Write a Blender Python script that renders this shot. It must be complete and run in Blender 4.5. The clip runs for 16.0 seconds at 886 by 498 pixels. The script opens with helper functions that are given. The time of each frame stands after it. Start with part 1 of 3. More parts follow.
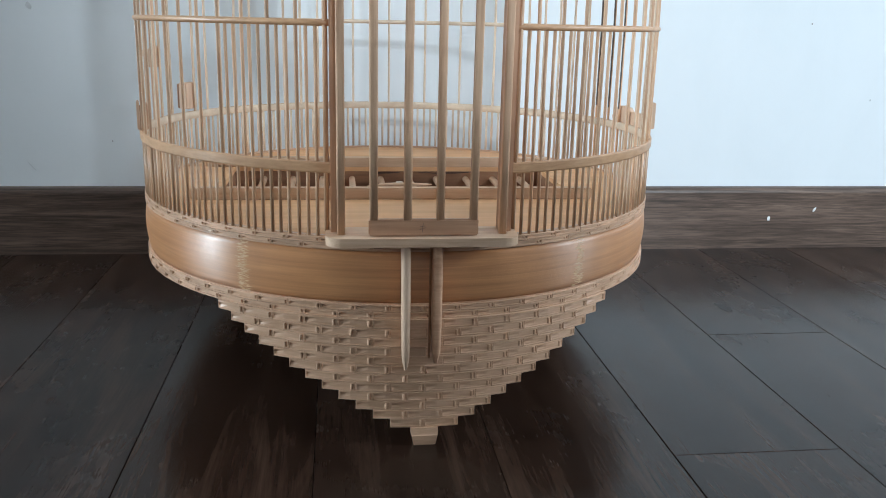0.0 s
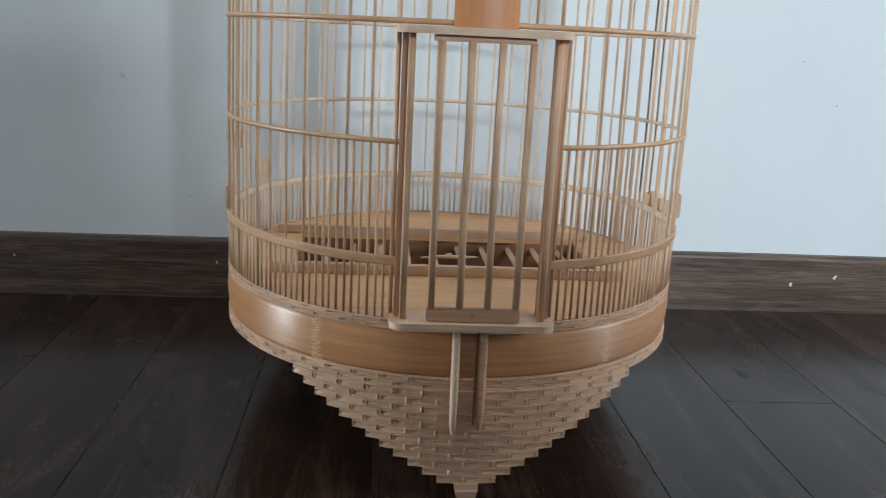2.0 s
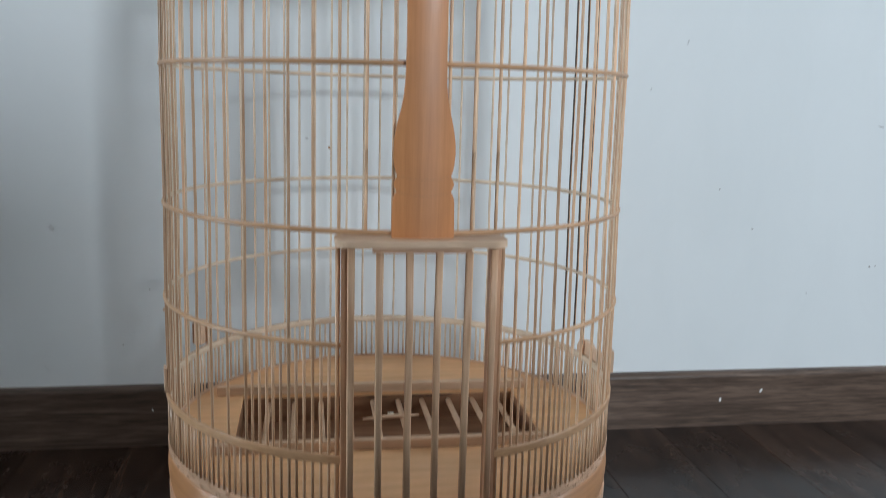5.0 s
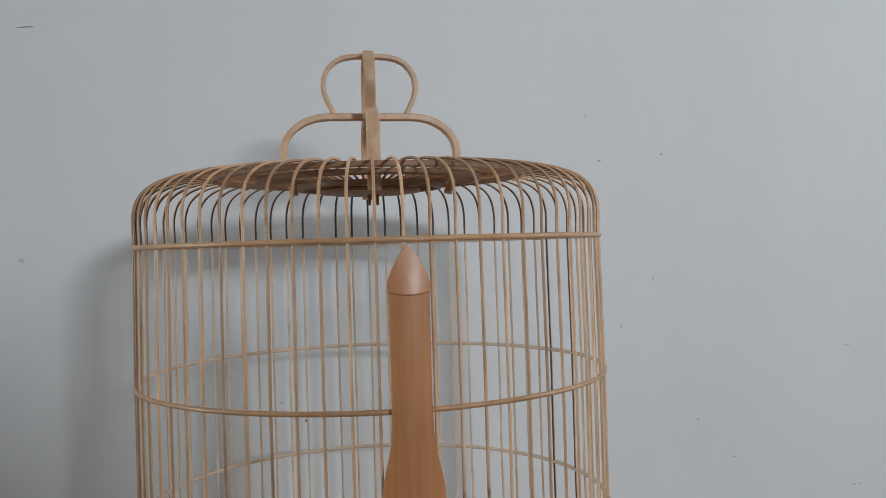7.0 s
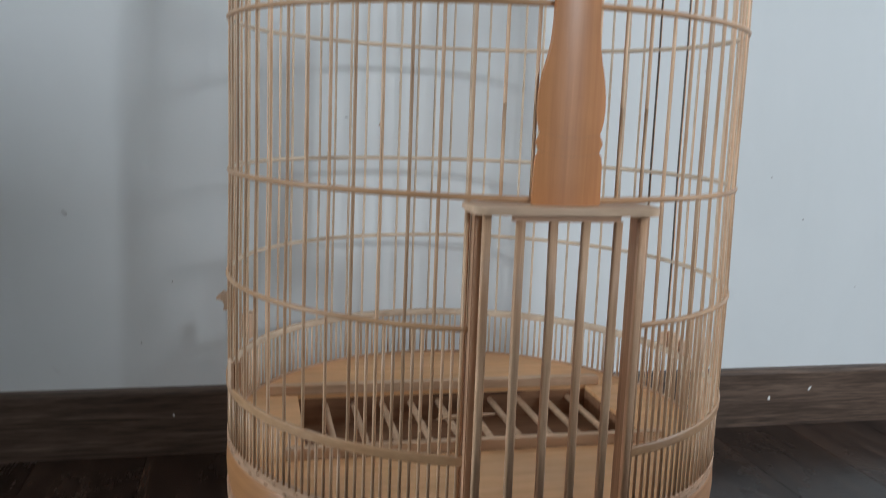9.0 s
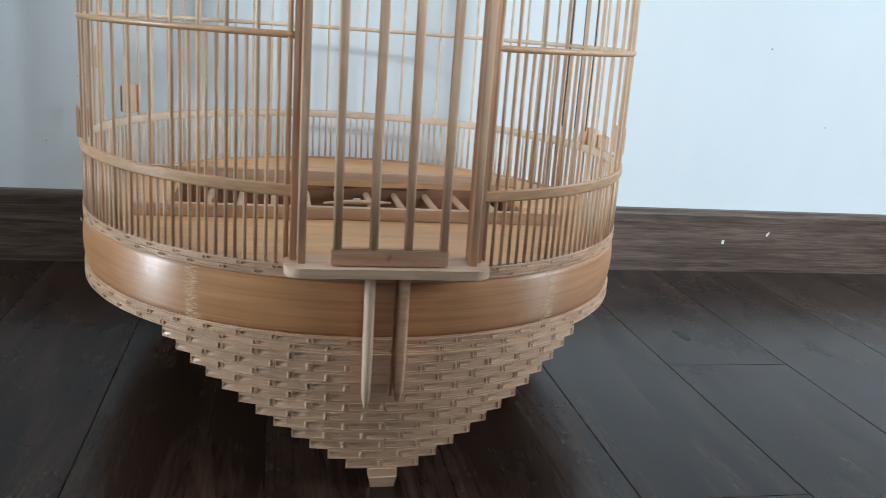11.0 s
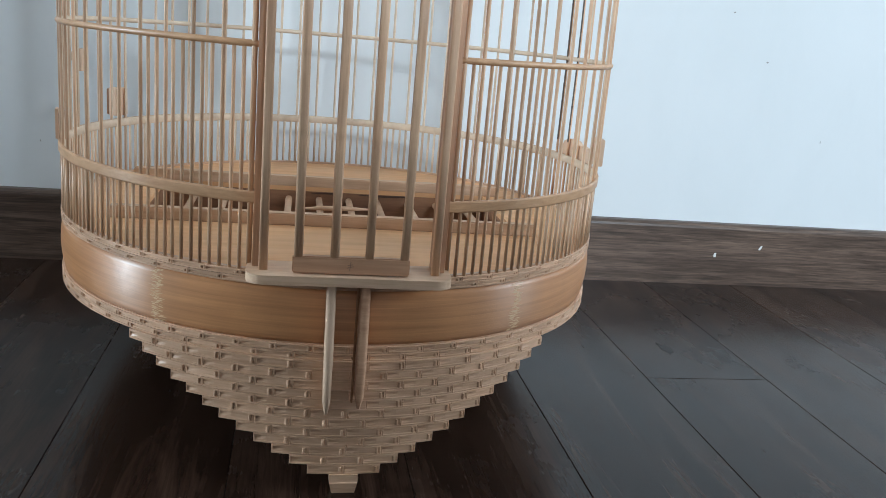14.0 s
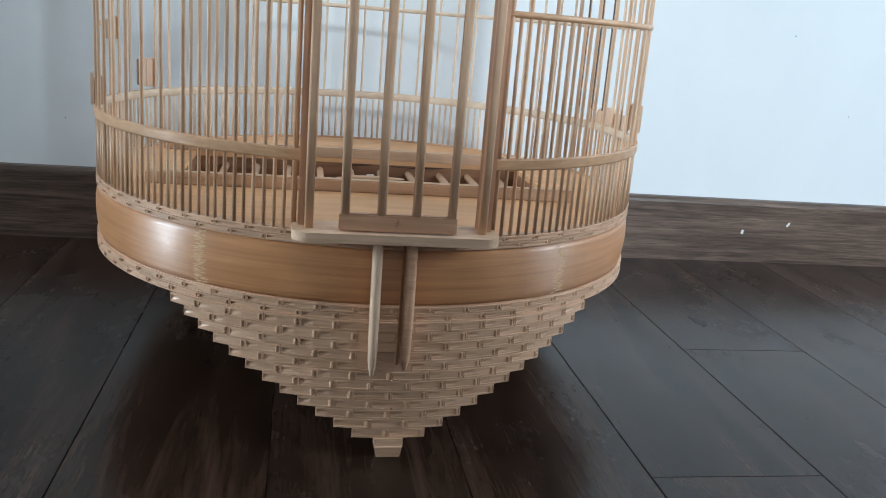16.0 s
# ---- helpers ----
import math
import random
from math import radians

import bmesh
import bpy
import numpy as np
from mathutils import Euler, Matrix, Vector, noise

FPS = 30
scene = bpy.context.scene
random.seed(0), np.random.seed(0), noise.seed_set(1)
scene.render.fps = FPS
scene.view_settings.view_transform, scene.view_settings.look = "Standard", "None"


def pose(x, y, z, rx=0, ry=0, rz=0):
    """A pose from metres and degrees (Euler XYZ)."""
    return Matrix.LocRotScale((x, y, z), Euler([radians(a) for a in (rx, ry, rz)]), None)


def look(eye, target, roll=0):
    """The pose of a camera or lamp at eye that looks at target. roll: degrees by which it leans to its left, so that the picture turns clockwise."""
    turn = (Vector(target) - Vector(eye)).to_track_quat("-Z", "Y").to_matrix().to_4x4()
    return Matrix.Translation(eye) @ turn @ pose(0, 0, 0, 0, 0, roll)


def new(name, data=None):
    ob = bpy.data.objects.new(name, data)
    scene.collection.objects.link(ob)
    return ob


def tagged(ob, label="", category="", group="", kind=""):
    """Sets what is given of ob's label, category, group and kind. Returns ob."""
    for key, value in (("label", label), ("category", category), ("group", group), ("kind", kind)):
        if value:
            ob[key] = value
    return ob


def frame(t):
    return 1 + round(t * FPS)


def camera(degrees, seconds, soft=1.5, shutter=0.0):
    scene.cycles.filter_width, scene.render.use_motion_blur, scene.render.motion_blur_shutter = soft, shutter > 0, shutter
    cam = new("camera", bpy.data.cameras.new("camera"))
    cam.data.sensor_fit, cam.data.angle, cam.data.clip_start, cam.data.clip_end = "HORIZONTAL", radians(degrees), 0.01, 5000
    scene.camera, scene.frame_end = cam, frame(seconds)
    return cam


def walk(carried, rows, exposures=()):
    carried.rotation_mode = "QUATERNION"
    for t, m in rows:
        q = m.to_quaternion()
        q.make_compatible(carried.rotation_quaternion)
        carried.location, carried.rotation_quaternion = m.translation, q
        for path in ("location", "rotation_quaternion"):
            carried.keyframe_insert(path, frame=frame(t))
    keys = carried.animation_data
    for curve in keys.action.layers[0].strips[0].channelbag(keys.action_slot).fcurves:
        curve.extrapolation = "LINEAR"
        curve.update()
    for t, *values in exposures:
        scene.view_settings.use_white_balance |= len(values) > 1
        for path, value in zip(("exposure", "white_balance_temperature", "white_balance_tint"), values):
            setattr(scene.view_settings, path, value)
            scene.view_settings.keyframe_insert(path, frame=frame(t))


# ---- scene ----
cam = camera(54.64, 16.0, 0.85, 0.5)

# seconds, eye x, y, z, yaw, pitch, roll
PATH = [
    (0, -0.0528, -0.7389, 0.2780, -6.82, -14.91, -1.29),
    (0.5, -0.0571, -0.7607, 0.2863, -6.09, -15.12, -2.00),
    (1, -0.0608, -0.7874, 0.3327, -4.26, -12.19, -2.50),
    (1.5, -0.0662, -0.8137, 0.3600, -2.89, -12.54, -2.31),
    (2, -0.0724, -0.8134, 0.3500, -3.97, -13.96, -2.72),
    (2.5, -0.0754, -0.7970, 0.3464, -7.31, -13.80, -3.04),
    (3, -0.0750, -0.7956, 0.3519, -8.33, -13.44, -3.30),
    (3.2, -0.0755, -0.7974, 0.3540, -8.14, -13.59, -3.17),
    (5.3, -0.0816, -0.8055, 0.4945, -8.87, -8.86, -0.95),
    (5.5, -0.0791, -0.8027, 0.5230, -8.86, -8.09, -0.43),
    (6, -0.0999, -0.7737, 0.5541, -10.65, -6.86, 0.96),
    (6.5, -0.0935, -0.7698, 0.5700, -11.87, -3.73, 0.70),
    (7, -0.0942, -0.7861, 0.5894, -11.61, -0.25, 1.70),
    (7.5, -0.1096, -0.7805, 0.5746, -12.12, -1.53, 1.27),
    (8, -0.1485, -0.7494, 0.5245, -12.34, -3.78, 0.06),
    (8.5, -0.1827, -0.7180, 0.4697, -13.35, -7.34, -0.37),
    (9, -0.1916, -0.7115, 0.4116, -12.49, -9.20, -2.12),
    (9.5, -0.1627, -0.6985, 0.3588, -11.95, -11.83, -2.62),
    (10, -0.1324, -0.7015, 0.3043, -11.15, -14.30, -2.84),
    (10.2, -0.1186, -0.6982, 0.2880, -11.27, -14.38, -3.40),
    (12.3, -0.0152, -0.7081, 0.2870, -9.53, -15.39, -4.44),
    (12.5, -0.0134, -0.7102, 0.2912, -9.79, -15.06, -4.54),
    (13, -0.0265, -0.7103, 0.2930, -9.80, -14.52, -4.94),
    (13.5, -0.0410, -0.7077, 0.2909, -9.49, -14.39, -4.99),
    (14, -0.0349, -0.7065, 0.2937, -9.04, -14.57, -4.90),
    (14.5, -0.0397, -0.7071, 0.2921, -9.04, -14.45, -5.00),
    (15, -0.0436, -0.7094, 0.2868, -9.03, -14.26, -5.01),
    (15.5, -0.0503, -0.7069, 0.2764, -9.09, -14.48, -4.94),
    (16, -0.0573, -0.7009, 0.2680, -8.78, -14.86, -4.51),
]
# seconds, stops, kelvin, tint: the phone's own exposure and white balance
EXPOSURES = [(0.0, 0.18, 6100, 9), (0.5, 0.26, 6000, 8), (1.0, 0.04, 6100, 9), (1.5, -0.14, 6250, 10), (2.0, -0.18, 6300, 10), (2.5, -0.08, 6300, 10), (3.2, -0.05, 6300, 10), (5.3, -0.52, 6450, 12), (6.0, -0.66, 6600, 13),
             (6.5, -0.78, 6750, 14), (7.0, -0.94, 6950, 17), (7.5, -1.06, 7100, 18), (8.0, -1.02, 7050, 18), (8.5, -0.84, 6850, 16), (9.0, -0.60, 6550, 13), (9.5, -0.36, 6400, 12), (10.2, -0.04, 6250, 10), (12.3, 0.12, 6050, 8), (14.0, 0.02, 6100, 9),
             (15.0, 0.0, 6150, 9), (16.0, 0.12, 6100, 9)]
walk(cam, [(t, pose(x, y, z, 90 + pitch, roll, yaw)) for t, x, y, z, yaw, pitch, roll in PATH], EXPOSURES)

# ---- world and windows ----
WALL_Y = 0.300          # face of the wall behind the cage
ROOM_W, ROOM_E, ROOM_S, ROOM_H = -5.0, 3.0, -4.2, 2.7

world = bpy.data.worlds.new("world")
scene.world = world
world.use_nodes = True
wn = world.node_tree.nodes
sky = wn.new("ShaderNodeTexSky")
sky.sky_type = 'NISHITA'
sky.sun_disc = False
sky.sun_elevation = radians(40)
sky.sun_rotation = radians(150)
world.node_tree.links.new(sky.outputs[0], wn["Background"].inputs[0])
wn["Background"].inputs[1].default_value = 0.08


def window_light(name, at, target, sx, sy, watts, colour):
    lamp = bpy.data.lights.new(name, 'AREA')
    lamp.shape, lamp.size, lamp.size_y, lamp.energy, lamp.color = 'RECTANGLE', sx, sy, watts, colour
    ob = new(name, lamp)
    ob.matrix_world = look(at, target)
    return ob


# each window: (centre along the wall, centre height, width, height)
WIN_S = (1.15, 1.45, 0.50, 0.38)
WIN_E = (-0.60, 1.25, 0.70, 0.90)
WIN_W = (-0.16, 1.00, 0.72, 1.24)
LOW_X, LOW_Y, LOW_H = 0.55, -1.6, 0.69   # unseen block, added to shade the cage's lower front
MID_X, MID_H = 0.33, 0.86              # its taller part, which shades the lower left wall
DAY = (0.80, 0.92, 1.0)
window_light("window_light_south", (WIN_S[0], ROOM_S + 0.02, WIN_S[1]), (WIN_S[0], 0, WIN_S[1]), WIN_S[2], WIN_S[3], 136, DAY)
window_light("window_light_east", (ROOM_E - 0.02, WIN_E[0], WIN_E[1]), (0, WIN_E[0], WIN_E[1]), WIN_E[2], WIN_E[3], 48, DAY)
window_light("window_light_west", (ROOM_W + 0.02, WIN_W[0], WIN_W[1]), (0, WIN_W[0], WIN_W[1]), WIN_W[2], WIN_W[3], 165, (0.80, 0.93, 1.0))


# ---- materials ----
class Nodes:
    """A small wrapper to chain shader nodes."""

    def __init__(self, name):
        self.mat = bpy.data.materials.new(name)
        self.mat.use_nodes = True
        self.tree = self.mat.node_tree
        self.bsdf = self.tree.nodes["Principled BSDF"]

    def add(self, kind, operation='', data_type='', blend_type=''):
        node = self.tree.nodes.new(kind)
        if operation:
            node.operation = operation
        if data_type:
            node.data_type, node.blend_type = data_type, blend_type
        return node

    def link(self, a, b):
        self.tree.links.new(a, b)

    def coords(self, scale, shift=True):
        tc = self.add("ShaderNodeTexCoord")
        mp = self.add("ShaderNodeMapping")
        mp.inputs["Scale"].default_value = scale
        src = tc.outputs["Object"]
        if shift:
            info = self.add("ShaderNodeObjectInfo")
            mul = self.add("ShaderNodeMath", operation='MULTIPLY')
            mul.inputs[1].default_value = 7.3
            self.link(info.outputs["Random"], mul.inputs[0])
            off = self.add("ShaderNodeVectorMath", operation='ADD')
            self.link(src, off.inputs[0])
            self.link(mul.outputs[0], off.inputs[1])
            src = off.outputs[0]
        self.link(src, mp.inputs["Vector"])
        return mp.outputs[0]

    def noise(self, vec, scale, detail=6.0, rough=0.6, distortion=0.0):
        n = self.add("ShaderNodeTexNoise")
        n.inputs["Scale"].default_value = scale
        n.inputs["Detail"].default_value = detail
        n.inputs["Roughness"].default_value = rough
        n.inputs["Distortion"].default_value = distortion
        self.link(vec, n.inputs["Vector"])
        return n.outputs["Fac"]

    def ramp(self, fac, stops):
        r = self.add("ShaderNodeValToRGB")
        e = r.color_ramp.elements
        while len(e) < len(stops):
            e.new(0.5)
        for el, (p, c) in zip(e, stops):
            el.position, el.color = p, (*c, 1)
        self.link(fac, r.inputs[0])
        return r.outputs[0]

    def mix(self, a, b, fac, mode='MIX'):
        m = self.add("ShaderNodeMix", data_type='RGBA', blend_type=mode)
        if isinstance(fac, float):
            m.inputs[0].default_value = fac
        else:
            self.link(fac, m.inputs[0])
        for k, v in ((6, a), (7, b)):
            if isinstance(v, tuple):
                m.inputs[k].default_value = (*v, 1)
            else:
                self.link(v, m.inputs[k])
        return m.outputs[2]

    def bump(self, height, strength, distance):
        b = self.add("ShaderNodeBump")
        b.inputs["Strength"].default_value = strength
        b.inputs["Distance"].default_value = distance
        self.link(height, b.inputs["Height"])
        self.link(b.outputs[0], self.bsdf.inputs["Normal"])


def wood(name, dark, light, grain, fine=1.0, rough=0.5, bump=0.25, vary=0.16, spec=0.5, coat=0.0, deep=0.80, shift=True):
    """Wood or bamboo with grain stretched along one axis, patches, and piece-to-piece variation."""
    n = Nodes(name)
    vec = n.coords(grain, shift)
    g = n.noise(vec, 1.0 * fine, 8.0, 0.65, 0.3)
    col = n.ramp(g, [(0.28, dark), (0.72, light)])
    patch = n.noise(n.coords((14, 14, 14), shift), 1.0, 3.0)
    col = n.mix(col, n.ramp(patch, [(0.3, (deep, deep * 0.975, deep * 0.95)), (0.7, (1.08, 1.05, 1.0))]), 0.8, 'MULTIPLY')
    info = n.add("ShaderNodeObjectInfo")
    tone = n.ramp(info.outputs["Random"], [(0.0, (1 - vary, 1 - vary * 1.15, 1 - vary * 1.3)), (1.0, (1 + vary, 1 + vary, 1 + vary))])
    col = n.mix(col, tone, 1.0, 'MULTIPLY')
    n.link(col, n.bsdf.inputs["Base Color"])
    rr = n.add("ShaderNodeMapRange")
    rr.inputs["To Min"].default_value, rr.inputs["To Max"].default_value = rough - 0.09, rough + 0.12
    n.link(patch, rr.inputs["Value"])
    n.link(rr.outputs[0], n.bsdf.inputs["Roughness"])
    n.bsdf.inputs["Specular IOR Level"].default_value = spec
    n.bsdf.inputs["Coat Weight"].default_value = coat
    n.bsdf.inputs["Coat Roughness"].default_value = 0.26
    n.bump(g, bump, 0.0006)
    return n.mat


BAR = wood("bamboo_bar", (0.541, 0.311, 0.177), (0.848, 0.594, 0.405), (260, 260, 26), rough=0.36, vary=0.22, deep=0.76)


def brushed(mat):
    """Fibres that run round the band draw highlights out across them."""
    tree = mat.node_tree
    bsdf = tree.nodes["Principled BSDF"]
    tangent = tree.nodes.new("ShaderNodeTangent")
    tangent.direction_type, tangent.axis = 'RADIAL', 'Z'
    tree.links.new(tangent.outputs[0], bsdf.inputs["Tangent"])
    bsdf.inputs["Anisotropic"].default_value = 0.88
    bsdf.inputs["Anisotropic Rotation"].default_value = 0.25
    return mat


BENT = wood("heated_bamboo", (0.500, 0.264, 0.138), (0.800, 0.515, 0.318), (60, 60, 60), rough=0.40, vary=0.22, deep=0.76)
BAR_DARK = wood("scorched_bamboo", (0.070, 0.052, 0.042), (0.150, 0.110, 0.082), (200, 200, 20), rough=0.5, vary=0.2)
INNER = wood("bamboo_inside", (0.62, 0.475, 0.345), (0.84, 0.705, 0.560), (60, 60, 60), rough=0.6, vary=0.06, deep=0.82)
RING = wood("bamboo_ring", (0.473, 0.251, 0.122), (0.693, 0.424, 0.241), (60, 60, 300), rough=0.40, vary=0.08, coat=0.15)
BAND = brushed(wood("bamboo_band", (0.475, 0.204, 0.073), (0.730, 0.357, 0.158), (7, 7, 330), rough=0.40, bump=0.35, vary=0.0, spec=0.9, coat=0.15, shift=False))
PANEL = wood("bamboo_panel", (0.500, 0.195, 0.070), (0.620, 0.268, 0.104), (240, 240, 10), rough=0.42, bump=0.10, vary=0.0, coat=0.25)
APRON = wood("carved_wood", (0.575, 0.344, 0.212), (0.836, 0.562, 0.392), (40, 40, 420), rough=0.40, bump=0.5, vary=0.09, deep=0.70, coat=0.14)
DOORW = wood("door_wood", (0.526, 0.286, 0.163), (0.870, 0.602, 0.404), (230, 230, 9), rough=0.46, bump=0.3, vary=0.10, deep=0.74)
PLATE = wood("plate_wood", (0.606, 0.387, 0.245), (0.870, 0.633, 0.453), (14, 240, 240), rough=0.55, bump=0.35, vary=0.04, deep=0.70)
RUNNER = wood("runner_wood", (0.583, 0.385, 0.255), (0.842, 0.616, 0.454), (240, 240, 12), rough=0.5, bump=0.25, vary=0.04, deep=0.78)
# door wood darkened: the back posts' shade is put into its colour
POSTW = wood("back_post_wood", (0.449, 0.239, 0.135), (0.792, 0.490, 0.316), (230, 230, 9), rough=0.5, bump=0.3, vary=0.08, deep=0.72)
DOORH = wood("door_rail_wood", (0.505, 0.271, 0.158), (0.793, 0.492, 0.321), (11, 230, 230), rough=0.5, bump=0.3, vary=0.08, deep=0.72)
PLY = wood("plywood", (0.690, 0.370, 0.170), (0.860, 0.510, 0.270), (9, 120, 40), rough=0.55, bump=0.15, vary=0.03)
RAIL = wood("rail_wood", (0.528, 0.325, 0.198), (0.759, 0.517, 0.352), (12, 160, 160), rough=0.6, bump=0.3, vary=0.08, deep=0.70)
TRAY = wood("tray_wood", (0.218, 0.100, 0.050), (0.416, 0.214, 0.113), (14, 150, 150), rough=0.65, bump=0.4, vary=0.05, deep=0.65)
# handle wood darkened, with the shade under the roof in its colour
ROOFH = wood("roof_hoop_wood", (0.274, 0.136, 0.066), (0.418, 0.231, 0.132), (60, 60, 60), rough=0.5, bump=0.15, vary=0.08)
HANDLE = wood("handle_wood", (0.55, 0.335, 0.195), (0.75, 0.510, 0.345), (60, 60, 60), rough=0.42, bump=0.15, vary=0.08)
HUB = wood("hub_wood", (0.288, 0.133, 0.062), (0.453, 0.241, 0.128), (30, 150, 150), rough=0.6, bump=0.3, vary=0.05)


def laminate():
    """Dark embossed laminate: broad figure, fine pores along the plank, smudged gloss."""
    n = Nodes("floor_laminate")
    broad = n.noise(n.coords((24, 3.2, 24)), 1.0, 6.0, 0.62, 1.6)
    fine = n.noise(n.coords((420, 15, 420)), 1.0, 5.0, 0.7, 0.4)
    smudge = n.noise(n.coords((7, 5, 7)), 1.0, 5.0, 0.65)
    col = n.ramp(broad, [(0.30, (0.014, 0.0071, 0.0048)), (0.50, (0.034, 0.0184, 0.0126)), (0.72, (0.071, 0.040, 0.0275))])
    col = n.mix(col, n.ramp(fine, [(0.35, (0.62, 0.60, 0.58)), (0.65, (1.2, 1.18, 1.17))]), 0.9, 'MULTIPLY')
    info = n.add("ShaderNodeObjectInfo")
    col = n.mix(col, n.ramp(info.outputs["Random"], [(0.0, (0.88, 0.87, 0.86)), (1.0, (1.10, 1.10, 1.10))]), 1.0, 'MULTIPLY')
    n.link(col, n.bsdf.inputs["Base Color"])
    both = n.add("ShaderNodeMath", operation='MULTIPLY_ADD')
    both.inputs[1].default_value = 0.16
    n.link(fine, both.inputs[0])
    n.link(smudge, both.inputs[2])
    rr = n.add("ShaderNodeMapRange")
    rr.inputs["From Min"].default_value, rr.inputs["From Max"].default_value = 0.36, 0.76
    rr.inputs["To Min"].default_value, rr.inputs["To Max"].default_value = 0.15, 0.32
    n.link(both.outputs[0], rr.inputs["Value"])
    n.link(rr.outputs[0], n.bsdf.inputs["Roughness"])
    n.bsdf.inputs["Specular IOR Level"].default_value = 0.26
    n.bsdf.inputs["Specular Tint"].default_value = (0.70, 0.92, 1.0, 1)
    figure = n.noise(n.coords((46, 5.5, 46)), 1.0, 4.0, 0.6, 2.4)
    relief = n.add("ShaderNodeMath", operation='MULTIPLY_ADD')
    relief.inputs[1].default_value = 0.55
    n.link(figure, relief.inputs[0])
    n.link(fine, relief.inputs[2])
    n.bump(relief.outputs[0], 0.16, 0.0005)
    return n.mat


PLANK = laminate()


def board():
    """Wood-look foil: streaks of uneven length along the board, broad figure, fine pores."""
    n = Nodes("baseboard_foil")
    streak = n.noise(n.coords((4.2, 80, 80), False), 1.0, 7.0, 0.64, 1.7)
    pores = n.noise(n.coords((26, 520, 520), False), 1.0, 4.0, 0.6, 0.5)
    broad = n.noise(n.coords((2.2, 22, 22), False), 1.0, 3.0, 0.5, 1.2)
    col = n.ramp(streak, [(0.32, (0.050, 0.032, 0.023)), (0.48, (0.110, 0.073, 0.054)), (0.70, (0.190, 0.131, 0.100))])
    col = n.mix(col, n.ramp(pores, [(0.36, (0.50, 0.47, 0.45)), (0.58, (1.12, 1.10, 1.08))]), 0.85, 'MULTIPLY')
    col = n.mix(col, n.ramp(broad, [(0.32, (0.74, 0.71, 0.69)), (0.66, (1.20, 1.18, 1.16))]), 0.9, 'MULTIPLY')
    n.link(col, n.bsdf.inputs["Base Color"])
    n.bsdf.inputs["Roughness"].default_value = 0.40
    n.bump(streak, 0.3, 0.0005)
    return n.mat


SKIRT = board()


def plaster(name, low, high):
    n = Nodes(name)
    big = n.noise(n.coords((1.3, 1.3, 1.3), False), 1.0, 3.0)
    col = n.ramp(big, [(0.3, low), (0.7, high)])
    rolled = n.noise(n.coords((11, 11, 5), False), 1.0, 5.0, 0.6, 0.6)
    col = n.mix(col, n.ramp(rolled, [(0.3, (0.972, 0.975, 0.975)), (0.6, (1.0, 1.0, 1.0))]), 1.0, 'MULTIPLY')
    n.link(col, n.bsdf.inputs["Base Color"])
    n.bsdf.inputs["Roughness"].default_value = 0.55
    fine = n.noise(n.coords((1, 1, 1), False), 320.0, 4.0)
    n.bump(fine, 0.12, 0.0008)
    return n.mat


def plain(name, colour, rough=0.6):
    n = Nodes(name)
    v = n.noise(n.coords((90, 90, 90)), 1.0, 3.0)
    col = n.ramp(v, [(0.3, tuple(c * 0.82 for c in colour)), (0.7, colour)])
    n.link(col, n.bsdf.inputs["Base Color"])
    n.bsdf.inputs["Roughness"].default_value = rough
    return n.mat


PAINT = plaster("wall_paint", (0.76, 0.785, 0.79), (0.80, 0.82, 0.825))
# grey chosen for the unseen surfaces to hold down bounced light
DIM_PAINT = plaster("room_paint", (0.30, 0.29, 0.28), (0.34, 0.33, 0.32))
NODE = wood("bamboo_node", (0.68, 0.455, 0.240), (0.80, 0.580, 0.360), (60, 60, 300), rough=0.40, bump=0.2, vary=0.0)
WHITE = plain("white_chip", (0.85, 0.85, 0.83))
DARK = plain("dark_mark", (0.36, 0.34, 0.33))
GREY = plain("grey_scuff", (0.64, 0.65, 0.65))
HUBDARK = plain("water_stained_wood", (0.085, 0.040, 0.026))
PENCIL = plain("pencil", (0.30, 0.18, 0.12))
INCISED = plain("incised_bamboo", (0.43, 0.20, 0.09))
CREAM = plain("cream_tip", (0.66, 0.57, 0.45))
STAIN = plain("floor_stain", (0.020, 0.015, 0.013), 0.50)
SEAM = plain("seam_dark", (0.008, 0.006, 0.005))


# ---- mesh helpers ----
def part(name, bm, material, parent, label="", smooth=False, at=None):
    """Link a bmesh as one mesh object under a thing or part."""
    bmesh.ops.recalc_face_normals(bm, faces=bm.faces)
    me = bpy.data.meshes.new(name)
    bm.to_mesh(me)
    bm.free()
    if smooth:
        for p in me.polygons:
            p.use_smooth = True
    me.materials.append(material)
    ob = new(name, me)
    if at is not None:
        ob.matrix_world = at
    if parent is not None:
        ob.parent = parent
    return tagged(ob, label)


def again(ob, m):
    """Another piece on the same mesh."""
    o = new(ob.name.split(".")[0], ob.data)
    o.parent = ob.parent
    o.matrix_world = m
    return o


def P(r, az, z):
    a = radians(az)
    return Vector((r * math.sin(a), -r * math.cos(a), z))


def add_box(bm, lo, hi, bevel=0.0, m=None):
    r = bmesh.ops.create_cube(bm, size=1.0)
    vs = r["verts"]
    for v in vs:
        v.co = Vector([(lo[i] + hi[i]) / 2 + v.co[i] * (hi[i] - lo[i]) for i in range(3)])
    if bevel:
        es = list({e for v in vs for e in v.link_edges})
        out = bmesh.ops.bevel(bm, geom=es, offset=bevel, segments=2, affect='EDGES')
        vs = list({v for f in out["faces"] for v in f.verts} | {v for v in vs if v.is_valid})
    if m is not None:
        for v in vs:
            v.co = m @ v.co
    return vs


